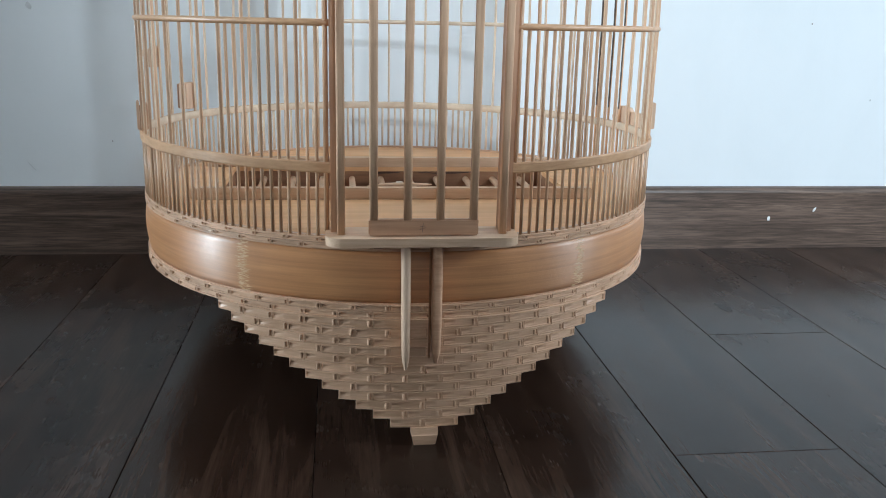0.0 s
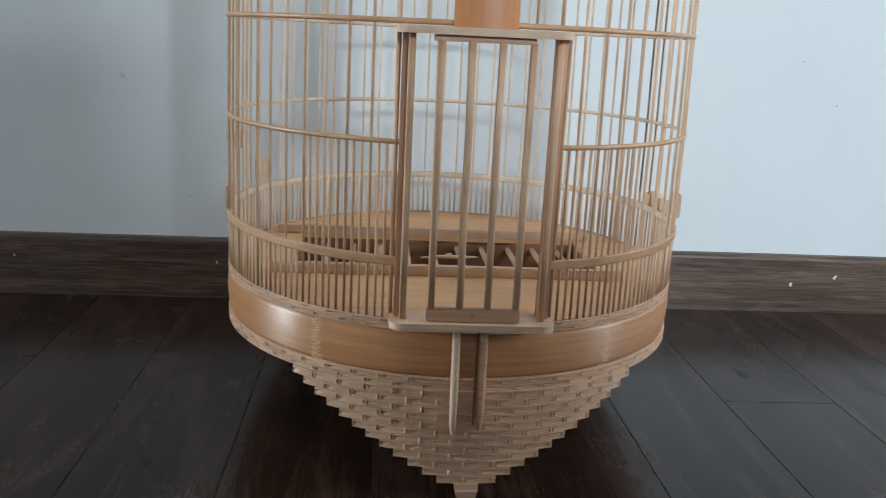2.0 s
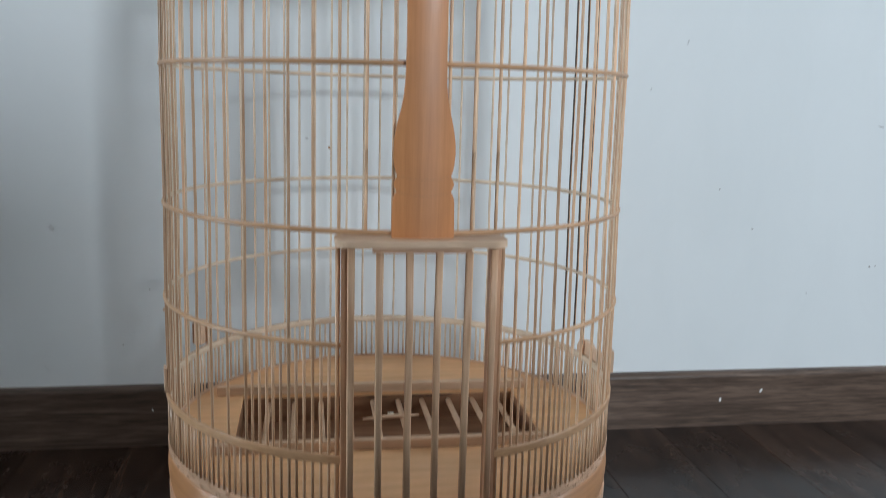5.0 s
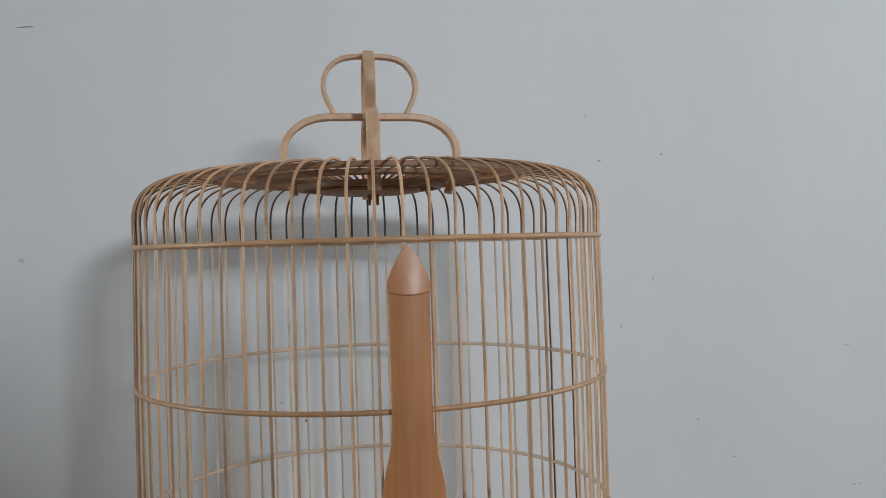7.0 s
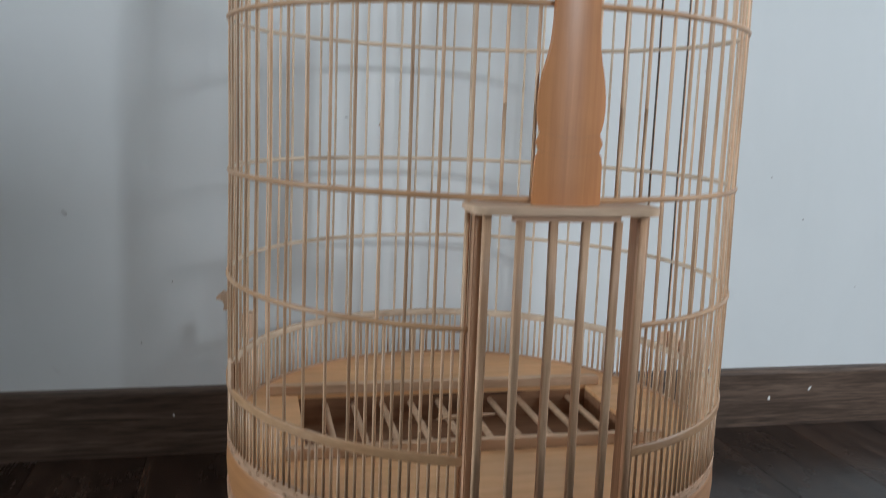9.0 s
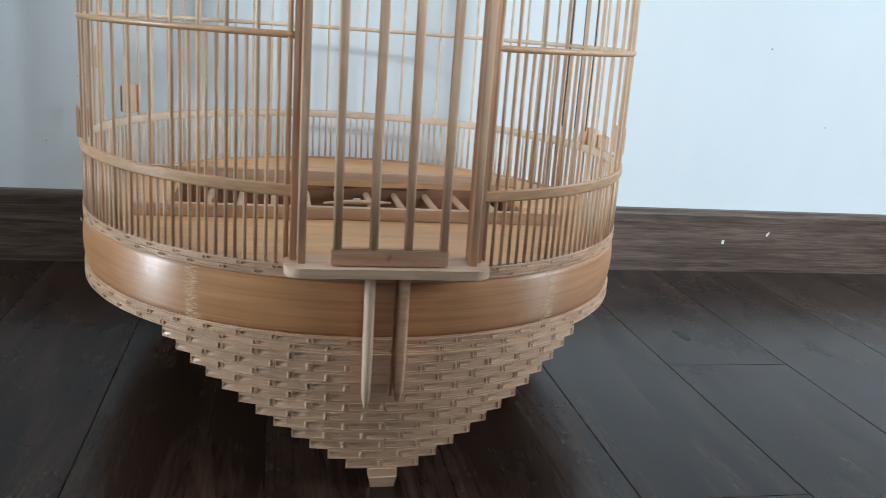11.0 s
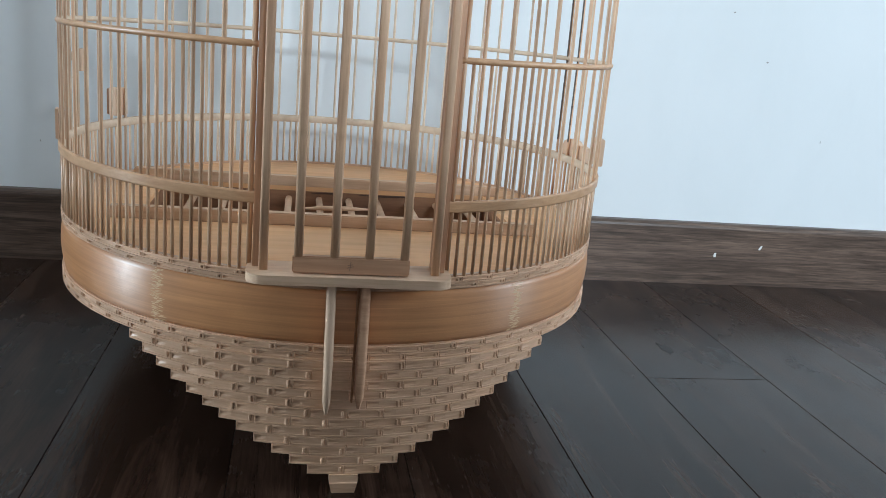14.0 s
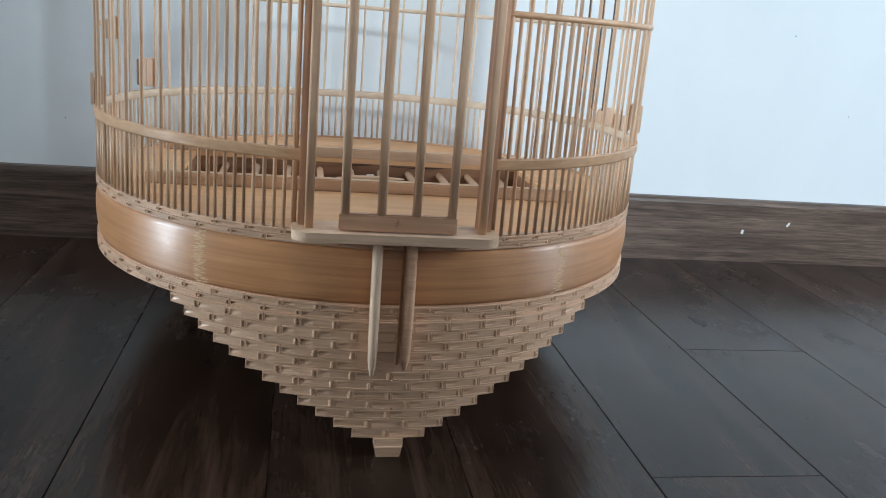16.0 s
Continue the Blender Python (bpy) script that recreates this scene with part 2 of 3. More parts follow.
def box_bm(lo, hi, bevel=0.0):
    bm = bmesh.new()
    add_box(bm, lo, hi, bevel)
    return bm


def tube_into(bm, pts, radius, sides=8, closed=False, flat=None, side=None):
    """Sweep a round (or flat, as (half width along side, half thickness)) section along points."""
    n = len(pts)
    loops = []
    for i, p in enumerate(pts):
        a = pts[(i - 1) % n] if closed or i else pts[0]
        b = pts[(i + 1) % n] if closed or i < n - 1 else pts[-1]
        t = (b - a).normalized()
        ref = Vector((0, 0, 1)) if abs(t.z) < 0.9 else Vector((0, 1, 0))
        if side is not None:
            ref = side
        if flat is not None:
            ref = flat[0]
        u = t.cross(ref).normalized()
        v = u.cross(t).normalized()
        rr = radius(i / max(n - 1, 1)) if callable(radius) else radius
        ring = []
        for k in range(sides):
            c, s = math.cos(2 * math.pi * (k + 0.5) / sides), math.sin(2 * math.pi * (k + 0.5) / sides)
            if flat is not None:
                # rounded rectangle
                c = math.copysign(abs(c) ** 0.45, c) * flat[2]
                s = math.copysign(abs(s) ** 0.45, s) * flat[1]
                ring.append(bm.verts.new(p + u * c + v * s))
            else:
                ring.append(bm.verts.new(p + (u * c + v * s) * rr))
        loops.append(ring)
    m = n if closed else n - 1
    for i in range(m):
        for k in range(sides):
            bm.faces.new((loops[i][k], loops[i][(k + 1) % sides], loops[(i + 1) % n][(k + 1) % sides], loops[(i + 1) % n][k]))
    if not closed:
        bm.faces.new(loops[0])
        bm.faces.new(loops[-1][::-1])


def tube_bm(pts, radius, sides=8, closed=False, flat=None, side=None):
    bm = bmesh.new()
    tube_into(bm, pts, radius, sides, closed, flat, side)
    return bm


def lathe_bm(profile, a0=0.0, a1=360.0, steps=128):
    """Turn a closed profile of (r, z) about the axis from a0 to a1 degrees."""
    bm = bmesh.new()
    full = abs(a1 - a0) >= 359.9
    cols = []
    n = steps if full else steps + 1
    for i in range(n):
        a = a0 + (a1 - a0) * i / steps
        cols.append([bm.verts.new(P(r, a, z)) for r, z in profile])
    k = len(profile)
    for i in range(steps):
        c, d = cols[i], cols[(i + 1) % n]
        for j in range(k):
            bm.faces.new((c[j], d[j], d[(j + 1) % k], c[(j + 1) % k]))
    if not full:
        bm.faces.new(cols[0])
        bm.faces.new(cols[-1][::-1])
    return bm


def prism_bm(outline, z0, z1, bevel=0.0):
    """Extrude an outline of (x, y) upwards."""
    bm = bmesh.new()
    lo = [bm.verts.new((x, y, z0)) for x, y in outline]
    hi = [bm.verts.new((x, y, z1)) for x, y in outline]
    bm.faces.new(lo[::-1])
    bm.faces.new(hi)
    n = len(outline)
    for i in range(n):
        bm.faces.new((lo[i], lo[(i + 1) % n], hi[(i + 1) % n], hi[i]))
    if bevel:
        es = [e for e in bm.edges if abs(e.verts[0].co.z - e.verts[1].co.z) < 1e-6]
        bmesh.ops.bevel(bm, geom=es, offset=bevel, segments=2, affect='EDGES')
    return bm


# ---- the room ----
FLOOR_T = 0.012


def build_room():
    slab = part("floor", box_bm((ROOM_W - 0.2, ROOM_S - 0.2, -0.10), (ROOM_E + 0.2, WALL_Y + 0.2, -FLOOR_T)), SEAM, None)
    tagged(slab, "dark brown wood-look laminate plank floor, slightly glossy", "floor", kind="structure")
    north = part("wall_north", box_bm((ROOM_W - 0.15, WALL_Y, -FLOOR_T), (ROOM_E + 0.15, WALL_Y + 0.15, ROOM_H)), PAINT, None)
    tagged(north, "off-white painted wall with small scuffs", "wall", kind="structure")
    ceiling = part("ceiling", box_bm((ROOM_W - 0.15, ROOM_S - 0.15, ROOM_H), (ROOM_E + 0.15, WALL_Y + 0.15, ROOM_H + 0.12)), DIM_PAINT, None)
    tagged(ceiling, "unseen ceiling, greyed to cut bounced light", "ceiling", kind="structure")

    def wall_with_hole(name, axis, face, outer, lo, hi, c, z, w, h):
        bm = bmesh.new()
        for a, b, z0, z1 in ((lo, c - w / 2, -FLOOR_T, ROOM_H), (c + w / 2, hi, -FLOOR_T, ROOM_H),
                             (c - w / 2, c + w / 2, -FLOOR_T, z - h / 2), (c - w / 2, c + w / 2, z + h / 2, ROOM_H)):
            if axis == "x":
                add_box(bm, (a, min(face, outer), z0), (b, max(face, outer), z1))
            else:
                add_box(bm, (min(face, outer), a, z0), (max(face, outer), b, z1))
        tagged(part(name, bm, DIM_PAINT, None), "unseen wall with a window opening, greyed to cut bounced light", "wall", kind="structure")

    wall_with_hole("wall_south", "x", ROOM_S, ROOM_S - 0.15, ROOM_W - 0.15, ROOM_E + 0.15, *WIN_S)
    wall_with_hole("wall_east", "y", ROOM_E, ROOM_E + 0.15, ROOM_S, WALL_Y, *WIN_E)
    wall_with_hole("wall_west", "y", ROOM_W, ROOM_W - 0.15, ROOM_S, WALL_Y, *WIN_W)
    # added out of view to keep south light off the lower parts
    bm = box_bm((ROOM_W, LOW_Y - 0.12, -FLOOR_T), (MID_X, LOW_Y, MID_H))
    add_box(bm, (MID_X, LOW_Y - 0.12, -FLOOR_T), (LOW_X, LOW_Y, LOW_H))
    low = part("wall_low", bm, DIM_PAINT, None)
    tagged(low, "unseen block added to shade the lower cage and left wall", "wall", kind="structure")
    return slab, north


floor_slab, wall_north = build_room()


def build_baseboard():
    x0, x1 = ROOM_W, ROOM_E
    y = WALL_Y
    prof = [(y, 0.0), (y - 0.0120, 0.0), (y - 0.0120, 0.0735), (y - 0.0113, 0.0765), (y - 0.0095, 0.0786), (y - 0.0070, 0.0797), (y, 0.0800)]
    bm = bmesh.new()
    a = [bm.verts.new((x0, py, pz)) for py, pz in prof]
    b = [bm.verts.new((x1, py, pz)) for py, pz in prof]
    n = len(prof)
    for i in range(n):
        bm.faces.new((a[i], b[i], b[(i + 1) % n], a[(i + 1) % n]))
    bm.faces.new(a)
    bm.faces.new(b[::-1])
    ob = part("baseboard", bm, SKIRT, None)
    return tagged(ob, "dark brown wood-grain baseboard with a moulded top", "baseboard", kind="structure")


baseboard = build_baseboard()


def fleck(name, parent, material, at, sx, sz, turn, label=""):
    """A small chip or scuff lying on an upright face."""
    rnd = random.Random(round(at[0] * 1000) + round(at[2] * 777))
    bm = bmesh.new()
    k = 9
    front = []
    back = []
    for i in range(k):
        a = 2 * math.pi * i / k
        q = 1 + rnd.uniform(-0.25, 0.25)
        x, z = sx / 2 * math.cos(a) * q, sz / 2 * math.sin(a) * q
        c, s = math.cos(radians(turn)), math.sin(radians(turn))
        x, z = x * c - z * s, x * s + z * c
        front.append(bm.verts.new((x * 0.8, -0.0006, z * 0.8)))
        back.append(bm.verts.new((x, 0.0, z)))
    bm.faces.new(front)
    bm.faces.new(back[::-1])
    for i in range(k):
        bm.faces.new((front[i], back[i], back[(i + 1) % k], front[(i + 1) % k]))
    return part(name, bm, material, parent, label, at=Matrix.Translation(at))


FACE = WALL_Y - 0.0121
fleck("paint_chip", baseboard, WHITE, (0.5010, FACE, 0.0396), 0.0038, 0.0068, -8, "white paint chip")
fleck("paint_chip", baseboard, WHITE, (0.5625, FACE, 0.0513), 0.0034, 0.0068, -35, "white paint chip")

fleck("paint_chip", baseboard, WHITE, (-0.2785, FACE, 0.0489), 0.0018, 0.0042, 20, "white paint chip")
fleck("paint_chip", baseboard, WHITE, (-0.5339, FACE, 0.0510), 0.0018, 0.0036, 10, "white paint chip")
for x, z, sx, sz, turn, dark in (
        (-0.3765, 0.5862, 0.0075, 0.0055, 10, 0), (-0.3930, 0.2840, 0.0060, 0.0075, 20, 0), (-0.0825, 0.3992, 0.0040, 0.0026, 0, 0),
        (0.4187, 0.5348, 0.0018, 0.0075, -15, 0), (0.3712, 0.4725, 0.0015, 0.0045, -20, 0), (0.5335, 0.2845, 0.0026, 0.0022, 0, 1),
        (0.4800, 0.3398, 0.0030, 0.0020, 10, 1), (0.7143, 0.4295, 0.0110, 0.0012, -12, 1), (0.7203, 0.2296, 0.0035, 0.0024, 0, 1),
        (0.7290, 0.2305, 0.0028, 0.0015, 20, 1), (-0.3644, 0.8605, 0.0220, 0.0016, 3, 1), (0.4362, 0.7049, 0.0060, 0.0014, 4, 1),
        (0.3460, 0.6964, 0.0060, 0.0016, 18, 1), (0.3278, 0.7571, 0.0048, 0.0008, -40, 1), (-0.3142, 0.1333, 0.0016, 0.0024, 0, 1),
        (0.6254, 0.1915, 0.0020, 0.0030, 0, 0), (-0.4060, 0.1030, 0.0010, 0.0150, 40, 0), (-0.2790, 0.2050, 0.0016, 0.0016, 0, 1)):
    fleck("scuff_mark", wall_north, DARK if dark else GREY, (x, WALL_Y, z), sx, sz, turn, "small dark scuff" if dark else "small grey scuff")

# ---- the cage: shared dimensions ----
R = 0.2089               # radius of the bars
N_BARS = 68
STEP = 360.0 / N_BARS
BAR0 = -0.75             # azimuth of the first bar, 0 faces the door side
FLOOR_Z = 0.1415         # top of the cage's own floor
BAR_Z0 = 0.1425
RING_Z = (0.1874, 0.2753, 0.3591, 0.4770, 0.5945)
DOOR_HALF = 15.6         # degrees kept free for the door


def bar_radius(z):
    """The bars lean in a little towards the top."""
    if z < 0.280:
        return R
    if z < 0.360:
        return R - 0.0012 * (z - 0.280) / 0.080
    return R - 0.0012 if z < 0.477 else R - 0.0012 - 0.0018 * (z - 0.477) / 0.1175


cage = tagged(new("bird_cage"), "tall round bamboo bird cage on carved feet, standing on the floor", "bird cage")

ACROSS = Vector((1, 0, 0))
FRONT = Vector((0, -1, 0))
# the roof bends in at the shoulder and dips towards the hub
DOME = [(0.2060, 0.607), (0.2062, 0.618), (0.2045, 0.6285), (0.1997, 0.6385), (0.1909, 0.6462), (0.1776, 0.6518), (0.1600, 0.6552), (0.1375, 0.6568),
        (0.1200, 0.6561), (0.1000, 0.6544), (0.0800, 0.6516), (0.0640, 0.6490), (0.0450, 0.6462), (0.0150, 0.6440)]


def smooth_line(pts, cuts=3):
    """Catmull-Rom through the given (r, z) pairs."""
    out = []
    for i in range(len(pts) - 1):
        p0, p1, p2, p3 = (Vector(pts[max(i - 1, 0)]), Vector(pts[i]), Vector(pts[i + 1]), Vector(pts[min(i + 2, len(pts) - 1)]))
        for k in range(cuts):
            u = k / cuts
            out.append(0.5 * (2 * p1 + (p2 - p0) * u + (2 * p0 - 5 * p1 + 4 * p2 - p3) * u * u + (3 * p1 - p0 - 3 * p2 + p3) * u ** 3))
    return out + [Vector(pts[-1])]


def long_bar_points(z0, top=True):
    pts = [P(bar_radius(z), 0, z) for z in (z0, z0 + 0.06, 0.28, 0.36, 0.42, 0.477, 0.5945) if z >= z0]
    if top:
        pts += [P(r, 0, z) for r, z in smooth_line(DOME, 2)]
    return pts


def pale_inside(ob, out):
    """The split inner side of bamboo is paler than its skin: faces turned to the axis take the inner wood."""
    ob.data.materials.append(INNER)
    k = len(ob.data.materials) - 1
    for p in ob.data.polygons:
        c = out if out is not None else Vector((p.center.x, p.center.y, 0)).normalized()
        if p.normal.dot(c) < -0.25 and p.material_index == 0 and p.center.z < 0.600:
            p.material_index = k
    return ob


def build_bars():
    full = upper = dark_inside = None
    for i in range(N_BARS):
        az = BAR0 + i * STEP
        az = (az + 180) % 360 - 180
        jitter = random.uniform(-0.12, 0.12)
        m = pose(0, 0, 0, 0, 0, az + jitter)
        if abs(az) < DOOR_HALF:
            if upper is None:
                upper = part("bar", tube_bm(long_bar_points(0.3575), 0.00122, 8, side=ACROSS), BAR, cage, smooth=True, at=m)
            else:
                again(upper, m)
        elif 97 < az < 112:
            # a few bars are dark on their inner side
            if dark_inside is None:
                dark_inside = part("bar", tube_bm(long_bar_points(BAR_Z0), 0.00122, 8, side=ACROSS), BAR, cage, "bamboo bar dark on its inner side", smooth=True, at=m)
            else:
                again(dark_inside, m)
        elif full is None:
            full = part("bar", tube_bm(long_bar_points(BAR_Z0), 0.00122, 8, side=ACROSS), BAR, cage, smooth=True, at=m)
        else:
            again(full, m)
    # bending over a flame turned the roof brown; the bends are dark inside
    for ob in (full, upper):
        ob.data.materials.append(BAR_DARK)
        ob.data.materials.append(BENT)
        for p in ob.data.polygons:
            c = p.center
            if c.z > 0.603:
                p.material_index = 2
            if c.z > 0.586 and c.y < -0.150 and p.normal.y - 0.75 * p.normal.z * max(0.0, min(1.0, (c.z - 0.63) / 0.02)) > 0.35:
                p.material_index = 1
        pale_inside(ob, FRONT)
    dark_inside.data.materials.append(BAR_DARK)
    dark_inside.data.materials.append(BENT)
    for p in dark_inside.data.polygons:
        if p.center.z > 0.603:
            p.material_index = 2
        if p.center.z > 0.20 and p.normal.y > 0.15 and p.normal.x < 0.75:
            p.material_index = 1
    # thinner bars that fill the lower fence, higher beside the door
    low = high = None
    for i in range(N_BARS):
        for k in (1, 2):
            az = BAR0 + (i + k / 3) * STEP
            az = (az + 180) % 360 - 180
            if abs(az) < DOOR_HALF + 0.6:
                continue
            m = pose(0, 0, 0, 0, 0, az + random.uniform(-0.15, 0.15))
            if abs(az) < 39.5:
                if high is None:
                    high = part("short_bar", tube_bm([P(R, 0, z) for z in (BAR_Z0, 0.18, 0.23, 0.2745)], 0.00115, 8), BAR, cage, smooth=True, at=m)
                    pale_inside(high, FRONT)
                else:
                    again(high, m)
            elif low is None:
                low = part("short_bar", tube_bm([P(R, 0, z) for z in (BAR_Z0, 0.16, 0.1865)], 0.00115, 8), BAR, cage, smooth=True, at=m)
                pale_inside(low, FRONT)
            else:
                again(low, m)


build_bars()


def build_rings():
    gap = DOOR_HALF + 0.3
    # flat outside, rounded inside
    prof = [(R + 0.0016, RING_Z[0] - 0.0036), (R + 0.0023, RING_Z[0] - 0.0026), (R + 0.0024, RING_Z[0] + 0.0026), (R + 0.0016, RING_Z[0] + 0.0036)]
    prof += [(R - 0.0001 - 0.0015 * math.sin(math.pi * k / 10), RING_Z[0] + 0.0035 * math.cos(math.pi * k / 10)) for k in range(11)]
    pale_inside(part("hoop", lathe_bm(prof, gap, 360 - gap, 150), RING, cage, "flat bamboo hoop", smooth=True), None).data.set_sharp_from_angle(angle=radians(32))
    pts = [P(R + 0.0004, gap + (360 - 2 * gap) * i / 150, RING_Z[1]) for i in range(151)]
    pale_inside(part("hoop", tube_bm(pts, 0.0020, 10), RING, cage, smooth=True), None)
    for z, g in ((RING_Z[2], 4.0), (RING_Z[3], 3.2)):
        pts = [P(bar_radius(z) + 0.0004, g + (360 - 2 * g) * i / 150, z) for i in range(151)]
        pale_inside(part("hoop", tube_bm(pts, 0.0020, 10), RING, cage, smooth=True), None)
    z = RING_Z[4]
    pale_inside(part("hoop", tube_bm([P(bar_radius(z) + 0.0004, 360 * i / 150, z) for i in range(150)], 0.0022, 10, closed=True), RING, cage, smooth=True), None)


build_rings()


BAND_R = 0.2090


def build_base():
    """The bamboo band between two carved strips."""
    z0, z1 = 0.0992, 0.1338
    out = []
    for i in range(11):
        u = i / 10
        out.append((BAND_R + 0.0020 * (1 - (2 * u - 1.1) ** 2), z0 + (z1 - z0) * u))
    prof = [(0.2060, z0)] + out + [(0.2060, z1)]
    band = part("band", lathe_bm(prof, 0, 360, 180), BAND, cage, "glossy orange-brown bamboo band", smooth=True)
    rnd = random.Random(11)
    for az in (-33.7, 32.9):
        bm = bmesh.new()
        rows = 84
        for k in range(rows):
            u = (k + 0.5 + rnd.uniform(-0.3, 0.3)) / rows
            zig = rnd.uniform(-1.0, 1.0)
            half = rnd.uniform(0.35, 1.0)
            h = rnd.uniform(0.00016, 0.00034)
            r = BAND_R + 0.0020 * (1 - (2 * u - 1.1) ** 2)
            z = z0 + (z1 - z0) * u
            tilt = rnd.uniform(-0.0004, 0.0004)
            ring = [P(r + 0.00010, az + zig - half, z - tilt), P(r + 0.00014, az + zig, z - h), P(r + 0.00010, az + zig + half, z + tilt), P(r + 0.00014, az + zig, z + h)]
            base = [P(r - 0.0005, az + zig - half, z - tilt), P(r - 0.0005, az + zig, z - h), P(r - 0.0005, az + zig + half, z + tilt), P(r - 0.0005, az + zig, z + h)]
            t = [bm.verts.new(p) for p in ring]
            b = [bm.verts.new(p) for p in base]
            bm.faces.new(t)
            bm.faces.new(b[::-1])
            for q in range(4):
                bm.faces.new((t[q], b[q], b[(q + 1) % 4], t[(q + 1) % 4]))
        part("bamboo_node", bm, NODE, band, "pale flecked bamboo node")
    return band


band = build_base()

BRICK = 6.28
ROW = 0.00643
FOOT_AZ = 0.95
FOOT_Z = 0.0119


def brick_mesh(width, height, r0, r1, sink, rim, peg=0.0003, slot=0.0010):
    """A chip-carved brick: a sunken field with a wedge cut at its near end, a rounded peg at the far end and a slot beside it."""
    bm = bmesh.new()
    w = width / 2
    deg = 180 / math.pi / r1
    edge, groove = 0.00022, 0.00035
    flat = 0.36 * sink
    lo, hi, mid = rim, height - rim, height / 2
    a, b = -w + 0.0007 * deg, w - 0.0038 * deg
    # stations across the brick: angle, depth along the rims, depth beside the rims, depth on the middle line
    cut = [(-w, groove, groove, groove), (-w + 0.00025 * deg, 0.0, 0.0, 0.0), (a, 0.0, 0.0, 0.0),
           (a + 0.00015 * deg, 0.0, flat, sink), (a + 0.0011 * deg, 0.0, flat, sink), (a + 0.40 * (b - a), 0.0, flat, flat), (b, 0.0, flat, flat),
           (b + 0.0005 * deg, 0.0, -0.5 * peg, -0.6 * peg), (b + 0.0011 * deg, 0.0, -peg, -peg), (b + 0.0017 * deg, 0.0, -0.5 * peg, -0.6 * peg),
           (b + 0.0019 * deg, 0.0, slot, 1.3 * slot), (b + 0.0028 * deg, 0.0, slot, 1.3 * slot), (b + 0.0030 * deg, 0.0, 0.0, 0.0),
           (w - 0.00025 * deg, 0.0, 0.0, 0.0), (w, groove, groove, groove)]
    cols = []
    for u, d_rim, d_side, d_mid in cut:
        levels = ((0.0, max(groove, d_rim)), (edge, d_rim), (lo, d_rim), (lo + 0.00018, d_side), (mid, d_mid), (hi - 0.00018, d_side), (hi, d_rim), (height - edge, d_rim), (height, max(groove, d_rim)))
        cols.append([bm.verts.new(P(r1 - d, u, z)) for z, d in levels])
    n = len(cols[0])
    for c, d in zip(cols, cols[1:]):
        for k in range(n - 1):
            bm.faces.new((c[k], d[k], d[k + 1], c[k + 1]))
    # the four sides down to the panel
    loop = [c[0] for c in cols] + cols[-1][1:] + [c[-1] for c in reversed(cols[:-1])] + list(reversed(cols[0][1:-1]))
    foot = [bm.verts.new(v.co * 1.0) for v in loop]
    for v in foot:
        flat_r = math.hypot(v.co.x, v.co.y)
        v.co.x, v.co.y = v.co.x * r0 / flat_r, v.co.y * r0 / flat_r
    m = len(loop)
    for k in range(m):
        bm.faces.new((loop[k], loop[(k + 1) % m], foot[(k + 1) % m], foot[k]))
    return bm


def build_strip(z0, z1):
    """A carved strip of two rows of small bricks round the cage."""
    prof = [(0.2060, z0), (0.2092, z0), (0.2092, z1), (0.2060, z1)]
    strip = part("carved_strip", lathe_bm(prof, 0, 360, 120), APRON, cage, "carved pale wood strip")
    h = (z1 - z0 - 0.0012) / 2
    count = 57
    w = 360.0 / count
    first = None
    for row in range(2):
        for i in range(count):
            az = FOOT_AZ + (i + 0.5 * row) * w
            m = pose(0, 0, z0 + 0.0006 + row * h, 0, 0, az)
            if first is None:
                first = part("brick", brick_mesh(w - 0.006, h - 0.00015, 0.2086, 0.2105, 0.0015, 0.0011, 0.0002, 0.0014), APRON, strip, at=m)
            else:
                again(first, m)
    return strip


build_strip(0.0882, 0.0990)
build_strip(0.1340, 0.1432)


def build_foot(az0, slot):
    """One stepped foot panel: rows of carved bricks narrowing to a peg."""
    rows = 12
    bm = bmesh.new()
    for k in range(rows):
        half = (2 + k) / 2 * BRICK - 0.1
        z0, z1 = FOOT_Z + k * ROW, FOOT_Z + (k + 1) * ROW + (0.0002 if k < rows - 1 else 0.0)
        steps = 6 + 2 * k
        prof = [(0.2070, z0), (0.2103, z0), (0.2103, z1), (0.2070, z1)]
        base = len(bm.verts)
        cols = [[bm.verts.new(P(r, az0 - half + 2 * half * i / steps, z)) for r, z in prof] for i in range(steps + 1)]
        for i in range(steps):
            for j in range(4):
                bm.faces.new((cols[i][j], cols[i + 1][j], cols[i + 1][(j + 1) % 4], cols[i][(j + 1) % 4]))
        bm.faces.new(cols[0])
        bm.faces.new(cols[-1][::-1])
    panel = part("foot_panel", bm, APRON, cage, "stepped carved wood foot panel")
    kinds = {}
    rnd = random.Random(round(az0 * 10))
    for k in range(rows):
        n = 2 + k
        for i in range(n):
            az = az0 + (i - (n - 1) / 2) * BRICK
            z = FOOT_Z + k * ROW
            m = pose(0, 0, z, 0, 0, az)
            kind = 3 if slot and z > 0.056 and abs(az + 0.2) < 2.0 else rnd.choice((0, 1, 2))
            if kind in kinds:
                again(kinds[kind], m)
            else:
                sink, rim, peg = ((0.0011, 0.0012, 0.0006), (0.0013, 0.0011, 0.0007), (0.0008, 0.0013, 0.0006), (0.0001, 0.0008, 0.0))[kind]
                kinds[kind] = part("brick", brick_mesh(BRICK - 0.006, ROW - 0.0001, 0.2098, 0.2120, sink, rim, peg, 0.0007 if kind < 3 else 0.0), APRON, panel, at=m)
